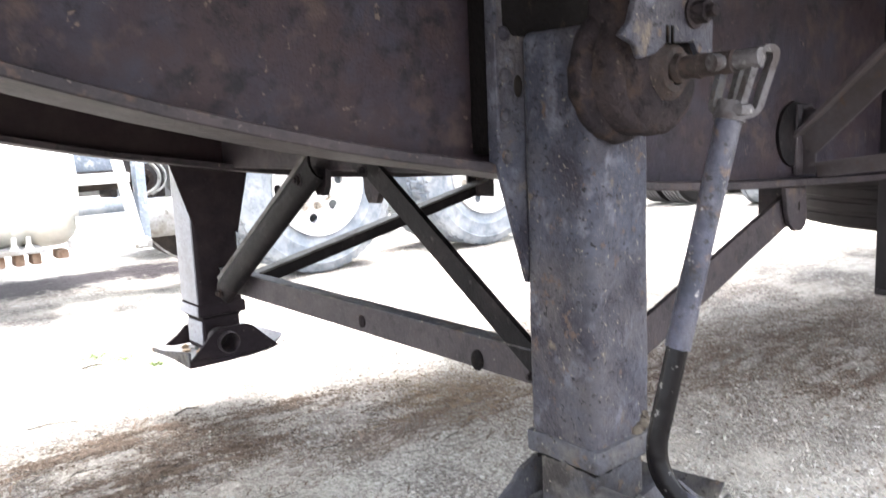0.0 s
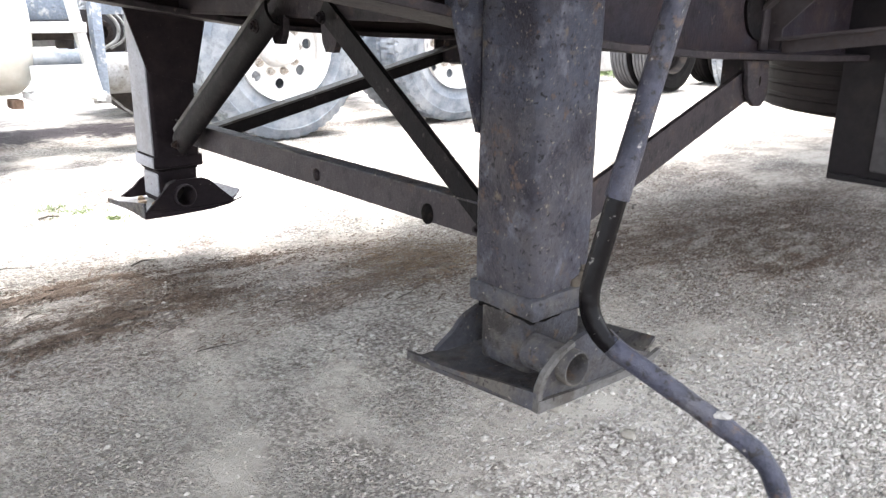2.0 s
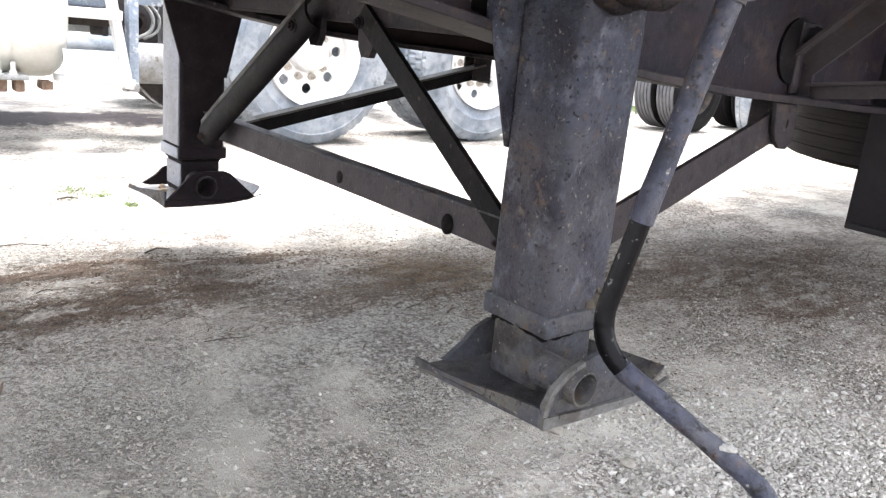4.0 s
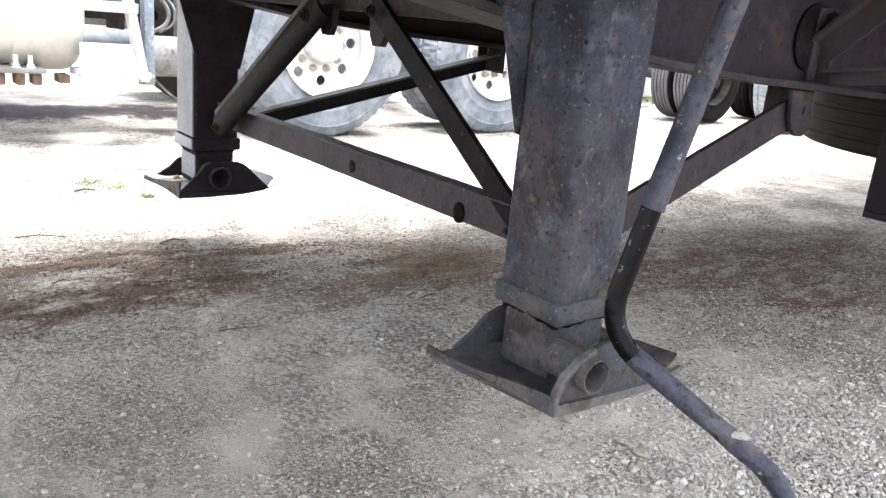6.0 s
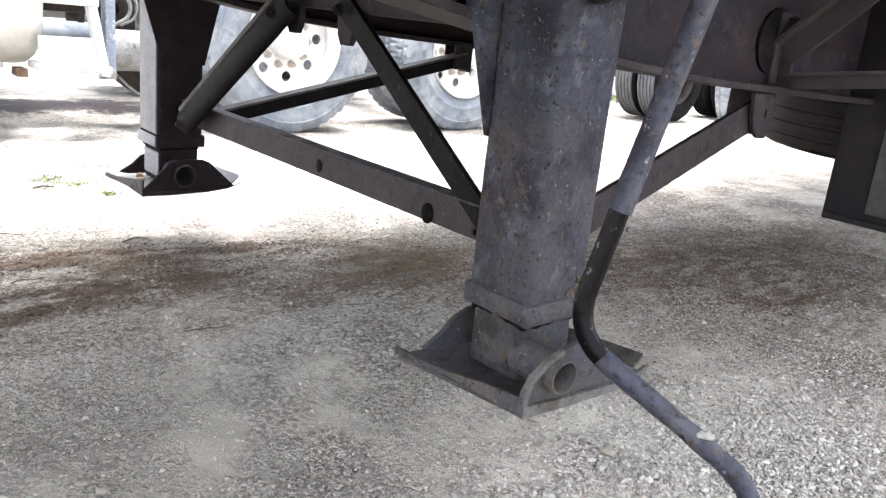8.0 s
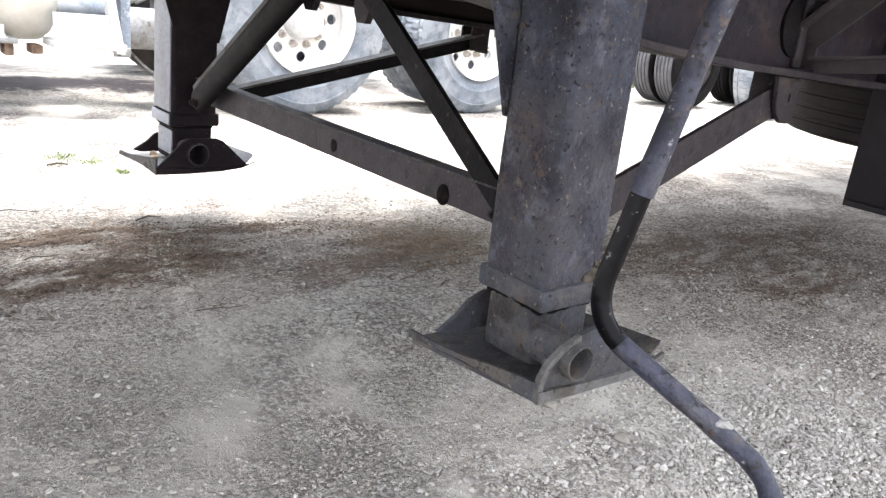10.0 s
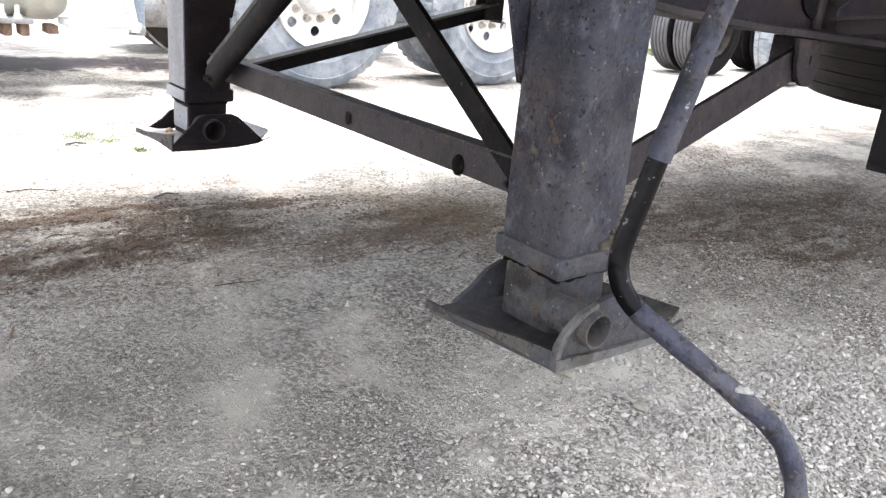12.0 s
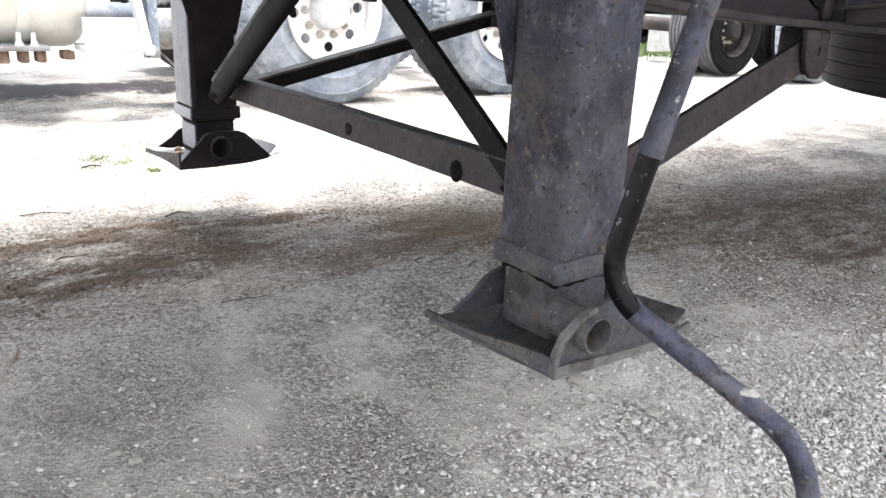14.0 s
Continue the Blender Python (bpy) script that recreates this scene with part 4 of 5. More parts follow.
# ---- outrigger, tool box and tank behind the leg ----
og = thing("outrigger", (0.90, WEB - 0.01, 0.67), "dusty brown outrigger struts bolted to the beam", "outrigger")
OG = (0.90, WEB - 0.01, 0.67)
k = B()
bx(k, 0.868, 0.944, WEB - 0.018, WEB - 0.007, 0.668, 0.828, 0.003)
bx(k, 0.898, 0.908, WEB - 0.046, WEB - 0.010, 0.668, 0.818, 0.003)
part("base_plate", local(k, OG), M_BAR, og)
k = B()
bar(k, (0.900, WEB - 0.024, 0.736), (0.900, -0.47, 1.300), [(0, -0.032), (L, -0.032), (L, 0.020), (0.04, 0.020), (0.04, 0.028), (0.004, 0.028), (0, 0.024)])
part("diagonal_strut", local(k, OG), M_OUTRIG, og)
k = B()
bar(k, (0.905, WEB - 0.050, 0.678), (0.905, -0.50, 0.760), [(0, -0.018), (L, -0.018), (L, 0.011), (0.04, 0.011), (0.04, 0.018), (0, 0.018)])
part("lower_strut", local(k, OG), M_OUTRIG, og)
k = B()
cyl(k, (0.868, WEB - 0.0065, 0.762), (0.868, WEB - 0.014, 0.762), 0.074, 28)
dent(k, 0.002, 30, 4.0)
part("backing_plate", local(k, OG), M_BLACK, og, "dark half-round backing plate")
for z in (0.825, 0.715):
    k = B()
    nut(k, (0.924, WEB - 0.018, z - 0.015), (0, -1, 0), 0.010, 0.01)
    part("bolt", local(k, OG), M_RUSTY, og)

tb_ = thing("tool_box", (1.5, -0.16, 0.305), "grey sheet-metal tool box with a dark frame hung under the trailer", "tool box")
TB = (1.5, -0.16, 0.305)
k = B()
bx(k, 1.335, 1.66, -0.47, 0.137, 0.306, 1.28, 0.006)
part("body", local(k, TB), M_BOXDARK, tb_)
k = B()
bx(k, 1.324, 1.334, -0.455, 0.022, 0.345, 1.24, 0.004)
dent(k, 0.0015, 5, 2.0)
part("end_panel", local(k, TB), M_BOX, tb_, "pale grey end panel")
for yy, zz in ((-0.05, 0.50), (-0.30, 0.50), (-0.03, 0.86)):
    k = B()
    nut(k, (1.323, yy, zz), (-1, 0, 0), 0.008, 0.006)
    part("bolt", local(k, TB), M_CAST, tb_)
k = B()
bx(k, 1.322, 1.334, -0.465, 0.130, 0.309, 0.326, 0.003)
part("bottom_lip", local(k, TB), M_BOXDARK, tb_, "folded bottom lip")


# ---- wheels ----
def tyre_mesh(R, half_w, lug, seg=200, groove=0.012):
    """A tyre about the y axis. lug: blocks across the tread; otherwise ribs that run round it."""
    bm = B()
    w = half_w
    prof = [(0.290, -w * 0.78), (0.300, -w * 0.86), (0.335, -w * 0.93), (0.360, -w * 0.965), (0.364, -w * 0.995), (0.376, -w * 1.0), (0.380, -w * 0.99), (0.410, -w * 1.02), (0.450, -w * 1.00), (0.454, -w * 1.02), (0.462, -w * 1.01), (0.466, -w * 0.985), (0.492, -w * 0.95), (R - 0.012, -w * 0.90), (R, -w * 0.84)]
    cols = [-0.84, -0.62, -0.60, -0.50, -0.48, -0.26, -0.24, -0.14, -0.12]
    lead = len(prof) - 2
    tread = [(R, w * c) for c in cols[1:]]
    tread = tread + [(R, -y) for _, y in reversed(tread)]
    prof = prof + tread + [(r, -y) for r, y in reversed(prof)]
    n = len(prof)
    rings = []
    for s in range(seg):
        t = 2 * math.pi * s / seg
        ring = []
        for i, (r, y) in enumerate(prof):
            u = abs(y / w)
            if lead < i < n - lead - 1:
                if 0.495 < u < 0.605 or not lug and 0.135 < u < 0.245:
                    r -= groove
                elif lug and (s + (0 if u > 0.5 else 1 if y > 0 else 3)) % 4 == 0:
                    r -= groove
            ring.append(bm.verts.new((r * math.cos(t), y, r * math.sin(t))))
        rings.append(ring)
    for s in range(seg):
        a, b = rings[s], rings[(s + 1) % seg]
        for i in range(n - 1):
            bm.faces.new((a[i], b[i], b[i + 1], a[i + 1]))
    bmesh.ops.recalc_face_normals(bm, faces=bm.faces[:])
    return bm


def disc_mesh(r_out, r_in, holes, r_mid, hole_r, y, thick):
    """A wheel disc with round hand holes through it."""
    bm = B()
    edges = []

    def ring(c, r, k, sx=1.0):
        vs = [bm.verts.new((c[0] + r * sx * math.cos(2 * math.pi * i / k), y, c[1] + r * math.sin(2 * math.pi * i / k))) for i in range(k)]
        return [bm.edges.new((vs[i], vs[(i + 1) % k])) for i in range(k)]
    edges += ring((0, 0), r_out, 56) + ring((0, 0), r_in, 40)
    for h in range(holes):
        t = 2 * math.pi * (h + 0.1) / holes
        edges += ring((r_mid * math.cos(t), r_mid * math.sin(t)), hole_r, 16)
    bmesh.ops.triangle_fill(bm, use_beauty=True, use_dissolve=False, edges=edges, normal=(0, 1, 0))
    r = bmesh.ops.extrude_face_region(bm, geom=bm.faces[:])
    bmesh.ops.translate(bm, verts=[v for v in r["geom"] if isinstance(v, bmesh.types.BMVert)], vec=(0, thick, 0))
    bmesh.ops.recalc_face_normals(bm, faces=bm.faces[:])
    return bm


R_TYRE = 0.515


def dual_wheel(parent, at, side, lug, tyre_mat=None, disc_mat=None, wall_mat=None, size=1.0, offsets=(0.085, -0.245)):
    """A pair of tyres on one hub; side: -1 where the outer face looks to -y. wall_mat: the sidewalls, where they differ from the tread."""
    s = side
    w = 0.135
    rim = B()
    lathe(rim, [(0.292, s * -0.02), (0.275, s * 0.0), (0.272, s * 0.05), (0.262, s * 0.12), (0.258, s * -0.16 + s * 0.3), (0.270, s * 0.15), (0.288, s * 0.21), (0.294, s * 0.22), (0.294, s * 0.19)], 56, "y")
    rim_ob = part("wheel", rim, disc_mat or M_RIM, parent, "dark wheel" if disc_mat else "dusty white steel wheel", 40, at)
    d = disc_mesh(0.270, 0.110, 8, 0.204, 0.030, s * 0.085, s * 0.010)
    part("disc", d, disc_mat or M_RIM, rim_ob, "white wheel disc with round hand holes")
    h = B()
    lathe(h, [(0.175, s * 0.062), (0.150, s * 0.075), (0.112, s * 0.085), (0.110, s * 0.10), (0.098, s * 0.12), (0.092, s * 0.20), (0.080, s * 0.215), (0.0, s * 0.218)], 40, "y")
    part("hub", h, disc_mat or M_HUB, rim_ob, "dull metal hub with flat cap")
    for i in range(10):
        t = 2 * math.pi * i / 10
        n_ = B()
        nut(n_, (0.140 * math.cos(t), s * 0.094, 0.140 * math.sin(t)), (0, s, 0), 0.018, 0.03)
        part("wheel_nut", n_, M_NUT, rim_ob)
    for off in offsets:
        t = part("tyre", tyre_mesh(R_TYRE, w, lug), tyre_mat or M_TYRE, rim_ob, "dusty dark tyre", 35)
        t.location = (0, s * off, 0)
        t.rotation_euler = (0, random.random() * 3, 0)
        if wall_mat:
            t.data.materials.append(wall_mat)
            for f in t.data.polygons:
                if math.hypot(f.center.x, f.center.z) < R_TYRE - 0.013:
                    f.material_index = 1
    rim_ob.scale = (size, size, size)
    return rim_ob


# ---- the truck parked beyond ----
TY = 3.46  # centre line of the near row of wheels
truck = thing("truck", (1.6, 4.4, 0.0), "parked pale truck chassis with dual white-rimmed wheels", "truck")
TK0 = Vector((1.6, 4.4, 0.0))
for x in (1.435, 2.745):
    dual_wheel(truck, Vector((x, TY, R_TYRE - 0.005)) - TK0, -1, True)
    dual_wheel(truck, Vector((x - 0.10, 5.08, R_TYRE - 0.005)) - TK0, 1, True)
    k = B()
    cyl(k, (x, 3.75, R_TYRE), (x, 4.95, R_TYRE), 0.075, 20)
    bmesh.ops.create_uvsphere(k, u_segments=24, v_segments=14, radius=0.21, matrix=Matrix.Translation((x, 4.42, R_TYRE)) @ Matrix.Diagonal((1, 0.9, 1, 1)))
    part("axle", local(k, TK0), M_CHASSIS, truck, "dark axle with differential bulge")
for y in (4.0, 4.85):
    k = B()
    bx(k, -3.0, 4.2, y - 0.04, y + 0.04, 0.78, 1.04, 0.006)
    part("frame_rail", local(k, TK0), M_CHASSIS, truck, "dark chassis rail")
k = B()
bx(k, -3.2, 0.5, 3.80, 5.6, 1.15, 2.9, 0.08, 4)
part("cab", local(k, TK0), M_WHITE, truck, "pale cab body")
# fuel tank with straps
k = B()
lathe(k, [(0.0, 0.115), (0.20, 0.113), (0.28, 0.10), (0.305, 0.07), (0.310, 0.04), (0.310, -1.25), (0.30, -1.30), (0.0, -1.32)], 56, "x", (0.010, 3.47, 0.625))
ft = part("fuel_tank", local(k, TK0), M_ALU, truck, "large pale cylindrical fuel tank")
bit_k = B()
bx(bit_k, 0.005, 0.055, 3.26, 3.36, 0.272, 0.312, 0.004)
part("drain_bracket", local(bit_k, TK0), M_RUST2, ft, "small bracket below the tank")
for x in (-0.185, -0.95):
    k = B()
    lathe(k, [(0.3105, x), (0.322, x), (0.322, x + 0.052), (0.3105, x + 0.052)], 56, "x", (0, 3.47, 0.625), closed=True)
    part("tank_strap", local(k, TK0), M_ALU, ft, "metal tank strap")
    k = B()
    bx(k, x - 0.10, x + 0.12, 3.17, 3.8, 0.322, 0.345, 0.004)
    br = part("tank_bracket", local(k, TK0), M_MOTTLE, ft, "dirty tank bracket")
    for q0, q1 in ((-0.09, -0.045), (-0.005, 0.035), (0.065, 0.105)):
        k = B()
        bx(k, x + q0, x + q1, 3.19, 3.28, 0.268, 0.3215, 0.008)
        part("lug", local(k, TK0), M_RUST2, br, "rusty bracket lug")
    for dx in (0.0, 0.06):
        k = B()
        cyl(k, (x + dx, 3.20, 0.33), (x + dx, 3.20, 0.40), 0.011, 10)
        nut(k, (x + dx, 3.20, 0.3455), (0, 0, 1), 0.017, 0.016)
        part("strap_bolt", local(k, TK0), M_ALU, ft)
# cab steps between two stringers, with the tanks and hoses behind them
def bit(name, material, label, *boxes, bev=0.004, parent=None):
    k_ = B()
    for b_ in boxes:
        bx(k_, *b_, bev)
    dent(k_, 0.002, 9, boxes[0][0])
    return part(name, local(k_, TK0), material, parent or truck, label)


k = B()
prism(k, [(3.155, 0.345), (3.175, 0.470), (3.190, 0.470), (3.172, 0.345)], "x", 0.080, 0.350)
panel = part("kick_panel", local(k, TK0), M_WHITE, truck, "white kick panel of the lowest step")
bit("step", M_WHITE, "white lowest step lip", (0.070, 0.390, 3.13, 3.34, 0.312, 0.345))
bit("step", M_WHITE, "white metal cab step", (0.080, 0.345, 3.17, 3.36, 0.612, 0.658))
bit("step", M_WHITE, "white metal cab step", (0.080, 0.340, 3.22, 3.40, 0.90, 0.945))
# added dark block stands in for the shaded gap under the step
bit("step_underside", M_CHASSIS, "dark block painted as the shaded gap under the step", (0.085, 0.345, 3.30, 3.38, 0.575, 0.608))
k = B()
prism(k, [(3.135, 0.30), (3.235, 1.02), (3.285, 1.02), (3.195, 0.30)], "x", 0.343, 0.357)
prism(k, [(3.131, 0.30), (3.231, 1.02), (3.238, 1.02), (3.138, 0.30)], "x", 0.343, 0.383)
for v in k.verts:
    v.co.x -= 0.14 * (v.co.z - 0.30)
part("stringer", local(k, TK0), M_WHITE, truck, "slanted white step stringer")
bit("post", M_BLUEGREY, "chipped blue-grey upright", (0.384, 0.430, 3.20, 3.27, 0.290, 1.05))
bit("foot_bracket", M_MOTTLE, "pale foot bracket with a bolt", (0.345, 0.425, 3.18, 3.196, 0.282, 0.324))
k = B()
nut(k, (0.368, 3.18, 0.302), (0, -1, 0), 0.010, 0.01)
part("bolt", local(k, TK0), M_CHASSIS, truck)
k = B()
lathe(k, [(0.0, 0.170), (0.05, 0.175), (0.064, 0.19), (0.064, 0.465), (0.05, 0.48), (0.0, 0.485)], 32, "x", (0, 3.62, 0.455))
part("air_cylinder", local(k, TK0), M_TYRE, truck, "speckled dark grey air cylinder")
bit("back_panel", M_WHITE, "white panel behind the steps", (0.125, 0.375, 3.80, 3.83, 0.52, 0.605))
bit("bracket", M_CHASSIS, "dark hanger bracket", (0.380, 0.410, 3.60, 3.83, 0.51, 0.62))
bat = bit("battery_box", M_BLUEGREY, "mottled blue-grey box behind the steps", (0.200, 0.435, 3.66, 4.0, 0.655, 0.90), bev=0.01)
bit("box_rail", M_CHASSIS, "dark rail under the box", (0.195, 0.44, 3.63, 3.70, 0.632, 0.656), parent=bat)
k = B()
lathe(k, [(0.0, 0.455), (0.085, 0.460), (0.104, 0.48), (0.104, 0.745), (0.085, 0.765), (0.0, 0.77)], 40, "x", (0, 3.49, 0.396))
at_ = part("air_tank", local(k, TK0), M_MOTTLE, truck, "pale mottled air tank")
k = B()
lathe(k, [(0.1045, 0.725), (0.109, 0.725), (0.109, 0.755), (0.1045, 0.755)], 40, "x", (0, 3.49, 0.396), closed=True)
part("tank_strap", local(k, TK0), M_WHITE, at_)
bit("strap_hanger", M_WHITE, "white strap hanger", (0.725, 0.755, 3.36, 3.376, 0.26, 0.70), parent=at_)
bit("recess_panel", M_CHASSIS, "dark rusty recess", (0.46, 0.71, 3.72, 3.74, 0.49, 0.71))
bit("upper_panel", M_BLUEGREY, "pale blue-grey upper panel", (0.45, 0.65, 3.42, 3.45, 0.690, 1.0))
bit("side_panel", M_WHITE, "white hanging side panel", (0.622, 0.715, 3.385, 3.40, 0.495, 0.95))
k = B()
lathe(k, [(0.035, 3.60), (0.062, 3.60), (0.066, 3.62), (0.066, 3.66), (0.035, 3.66)], 28, "y", (0.55, 0, 0.595), closed=True)
part("coil", local(k, TK0), M_RUSTY, truck, "rusty round chamber")
for x_, r_ in ((0.60, 0.010), (0.635, 0.007)):
    k = B()
    tube(k, smooth_path([(x_ - 0.05, 3.56, 0.72), (x_ + 0.02, 3.53, 0.64), (x_ + 0.01, 3.53, 0.56), (x_ - 0.06, 3.56, 0.515)], 0.06, 7), r_, 10)
    part("air_hose", local(k, TK0), M_MOTTLE, truck, "dusty looped air hose")
k = B()
arc_ = [(0.525, 0.295), (0.575, 0.245), (0.612, 0.208), (0.650, 0.180), (0.691, 0.156), (0.760, 0.134), (0.86, 0.122)]
prism(k, arc_ + [(0.86, 0.33), (0.525, 0.33)], "y", 3.56, 3.74)
mg = part("mudguard", local(k, TK0), M_CHASSIS, truck, "dark curved mudguard below the air tank")
k = B()
prism(k, [(x_, z_ - 0.010) for x_, z_ in arc_] + [(x_, z_ + 0.004) for x_, z_ in reversed(arc_)], "y", 3.545, 3.559)
part("rim", local(k, TK0), M_MOTTLE, mg, "pale rolled edge")

# ---- the trailer parked further back, seen end-on past the brace ----
back = thing("parked_trailer", (6.82, 4.05, 0.0), "parked trailer bogie with ribbed dusty tyres", "trailer")
BK = Vector((6.57, 3.97, 0.0))
M_TYREPALE = mat("pale dusty tyre", (0.055, 0.055, 0.060), [((0.095, 0.093, 0.095), 6, 0.5, 0.15, 8, 1.2)], 0.88, 0, 0.2, 120)
M_TYREBLACK = mat("black tyre", (0.0045, 0.004, 0.0045), [((0.010, 0.009, 0.009), 8, 0.55, 0.12, 8, 1.2)], 0.8, 0, 0.2, 120, spec=0.1)
SMALL = 0.76
R_SMALL = SMALL * R_TYRE
dual_wheel(back, Vector((5.365, 3.58, R_SMALL - 0.005)) - BK, -1, False, M_TYREPALE, M_CHASSIS, M_TYREBLACK, SMALL)
front = dual_wheel(back, Vector((5.725, 3.015, R_TYRE - 0.005)) - BK, -1, True, offsets=(0.085,))
front.rotation_euler = (0, 0, radians(10))
dual_wheel(back, Vector((6.60, 3.58, R_SMALL - 0.005)) - BK, -1, False, M_TYREBLACK, M_CHASSIS, size=SMALL)
for x in (5.365, 6.60):
    dual_wheel(back, Vector((x, 5.75, R_SMALL - 0.005)) - BK, 1, False, M_TYREBLACK, size=SMALL)
    k = B()
    cyl(k, (x, 3.77, R_SMALL), (x, 5.57, R_SMALL), 0.065, 18)
    part("axle", local(k, BK), M_CHASSIS, back)
for y0 in (3.95, 5.05):
    k = B()
    bx(k, 4.6, 10.4, y0, y0 + 0.10, 1.10, 1.40, 0.01)
    part("frame_rail", local(k, BK), M_CHASSIS, back, "dark trailer frame rail")
for x0 in (4.7, 6.1, 7.5, 8.9):
    k = B()
    bx(k, x0, x0 + 0.08, 4.052, 5.048, 1.16, 1.34, 0.006)
    part("crossmember", local(k, BK), M_CHASSIS, back)

k = B()
bx(k, 5.57, 5.90, 4.50, 4.64, 0.34, 1.16, 0.01)
bx(k, 5.63, 5.96, 4.52, 4.62, 0.10, 0.345, 0.01)
part("support_leg", local(k, BK), M_WHITE, back, "white boxed support leg")

# ---- spare tyre slung flat under the frame ----
sp = thing("spare_tyre", (2.23, 0.25, 0.54), "worn ribbed spare tyre slung flat under the trailer", "tyre")
k = tyre_mesh(R_TYRE, 0.120, False, 160, 0.003)
bmesh.ops.rotate(k, verts=k.verts, matrix=Matrix.Rotation(radians(90), 3, "X"))
part("tyre", k, M_TANK, sp)
k = B()
bx(k, -0.5, 0.5, -0.03, 0.03, -0.135, -0.122, 0.003)
bx(k, -0.03, 0.03, -0.03, 0.03, -0.13, 0.5, 0.003)
part("carrier", k, M_CHASSIS, sp)


# ---- loose stones, litter, straw and grass on the ground ----
def scatter(name, count, place, shape, faces_, size, material, label, category, seed, flat=0.65, sink=0.3, turn=None, stretch=None):
    """Many small pieces as one mesh. place(rng) gives x, y; size(rng) a radius."""
    rng = random.Random(seed)
    vs, fs = [], []
    for _ in range(count):
        x, y = place(rng)
        r = size(rng)
        a = rng.uniform(0, 2 * math.pi) if turn is None else turn(rng)
        ca, sa = math.cos(a), math.sin(a)
        sx, sy = (rng.uniform(0.8, 1.35), rng.uniform(0.65, 1.0)) if stretch is None else stretch(rng)
        sz = flat * rng.uniform(0.7, 1.3)
        base = ground_z(x, y) + r * sz * (1 - 2 * sink)
        k = len(vs)
        for p in shape:
            j = 1 + rng.uniform(-0.34, 0.30)
            px, py, pz = p[0] * r * sx * j, p[1] * r * sy * j, p[2] * r * sz * j
            vs.append((x + px * ca - py * sa, y + px * sa + py * ca, base + pz))
        fs.extend(tuple(i + k for i in f) for f in faces_)
    me_ = bpy.data.meshes.new(name)
    me_.from_pydata(vs, [], fs)
    me_.materials.append(material)
    ob = new(name, me_)
    return tagged(ob, label, category, kind="stuff")


def solid(sub):
    bm = B()
    bmesh.ops.create_icosphere(bm, subdivisions=sub, radius=1.0)
    bm.verts.index_update()
    out = [tuple(v.co) for v in bm.verts], [tuple(v.index for v in f.verts) for f in bm.faces]
    bm.free()
    return out


ICO_V, ICO_F = solid(1)
OCT_V = [(1, 0, 0), (0, 1, 0), (-1, 0, 0), (0, -1, 0), (0.1, 0, 1), (0, 0.1, -1)]
OCT_F = [(0, 1, 4), (1, 2, 4), (2, 3, 4), (3, 0, 4), (1, 0, 5), (2, 1, 5), (3, 2, 5), (0, 3, 5)]


def island_mat(name, dark, light, rough=0.9):
    """A material whose tone differs from piece to piece."""
    m = mat(name, light, (), rough, 0, 0.2, 300, grain=0.15)
    n, l = m.node_tree.nodes, m.node_tree.links
    b = n["Principled BSDF"]
    geo, rmp, mul = n.new("ShaderNodeNewGeometry"), n.new("ShaderNodeMix"), n.new("ShaderNodeMix")
    rmp.data_type = mul.data_type = "RGBA"
    mul.blend_type = "MULTIPLY"
    mul.inputs[0].default_value = 1.0
    rmp.inputs[6].default_value, rmp.inputs[7].default_value = (*dark, 1), (1, 1, 1, 1)
    l.new(geo.outputs["Random Per Island"], rmp.inputs[0])
    old = b.inputs["Base Color"].links[0].from_socket
    l.new(old, mul.inputs[6])
    l.new(rmp.outputs[2], mul.inputs[7])
    l.new(mul.outputs[2], b.inputs["Base Color"])
    return m


M_STONE = island_mat("grey gravel stones", (0.58, 0.56, 0.54), (0.385, 0.362, 0.325))
M_CHIPPED = island_mat("dusty dirt-coloured chips", (0.56, 0.54, 0.52), (0.405, 0.370, 0.322))
M_STONEPALE = island_mat("pale gravel stones", (0.46, 0.44, 0.43), (0.425, 0.402, 0.370))
M_CHIP = island_mat("dark brown crumbs", (0.35, 0.32, 0.30), (0.175, 0.132, 0.102))
M_PEBBLE = mat("buff pebble", (0.22, 0.20, 0.17), [((0.15, 0.13, 0.11), 40, 0.55, 0.08, 6, 1.0)], 0.9, 0, 0.4, 200)
M_LITTER = island_mat("brown litter", (0.4, 0.36, 0.32), (0.165, 0.122, 0.092))


def yard(rng):
    while True:
        x, y = rng.uniform(-0.95, 2.6), rng.uniform(-0.62, 2.3)
        if noise.noise((x * 2.2, y * 2.2, 11.0)) > rng.uniform(-0.75, 0.35):
            return x, y


def pile(rng):
    return rng.gauss(0.38, 0.36), rng.gauss(-0.20, 0.17)


def close_yard(rng):
    while True:
        x, y = -0.95 + 2.6 * rng.random() ** 1.25, -0.55 + 2.2 * rng.random() ** 1.2
        if noise.noise((x * 2.2, y * 2.2, 11.0)) + 0.5 * noise.noise((x * 9, y * 12, 14.0)) > rng.uniform(-0.60, 0.45):
            return x, y


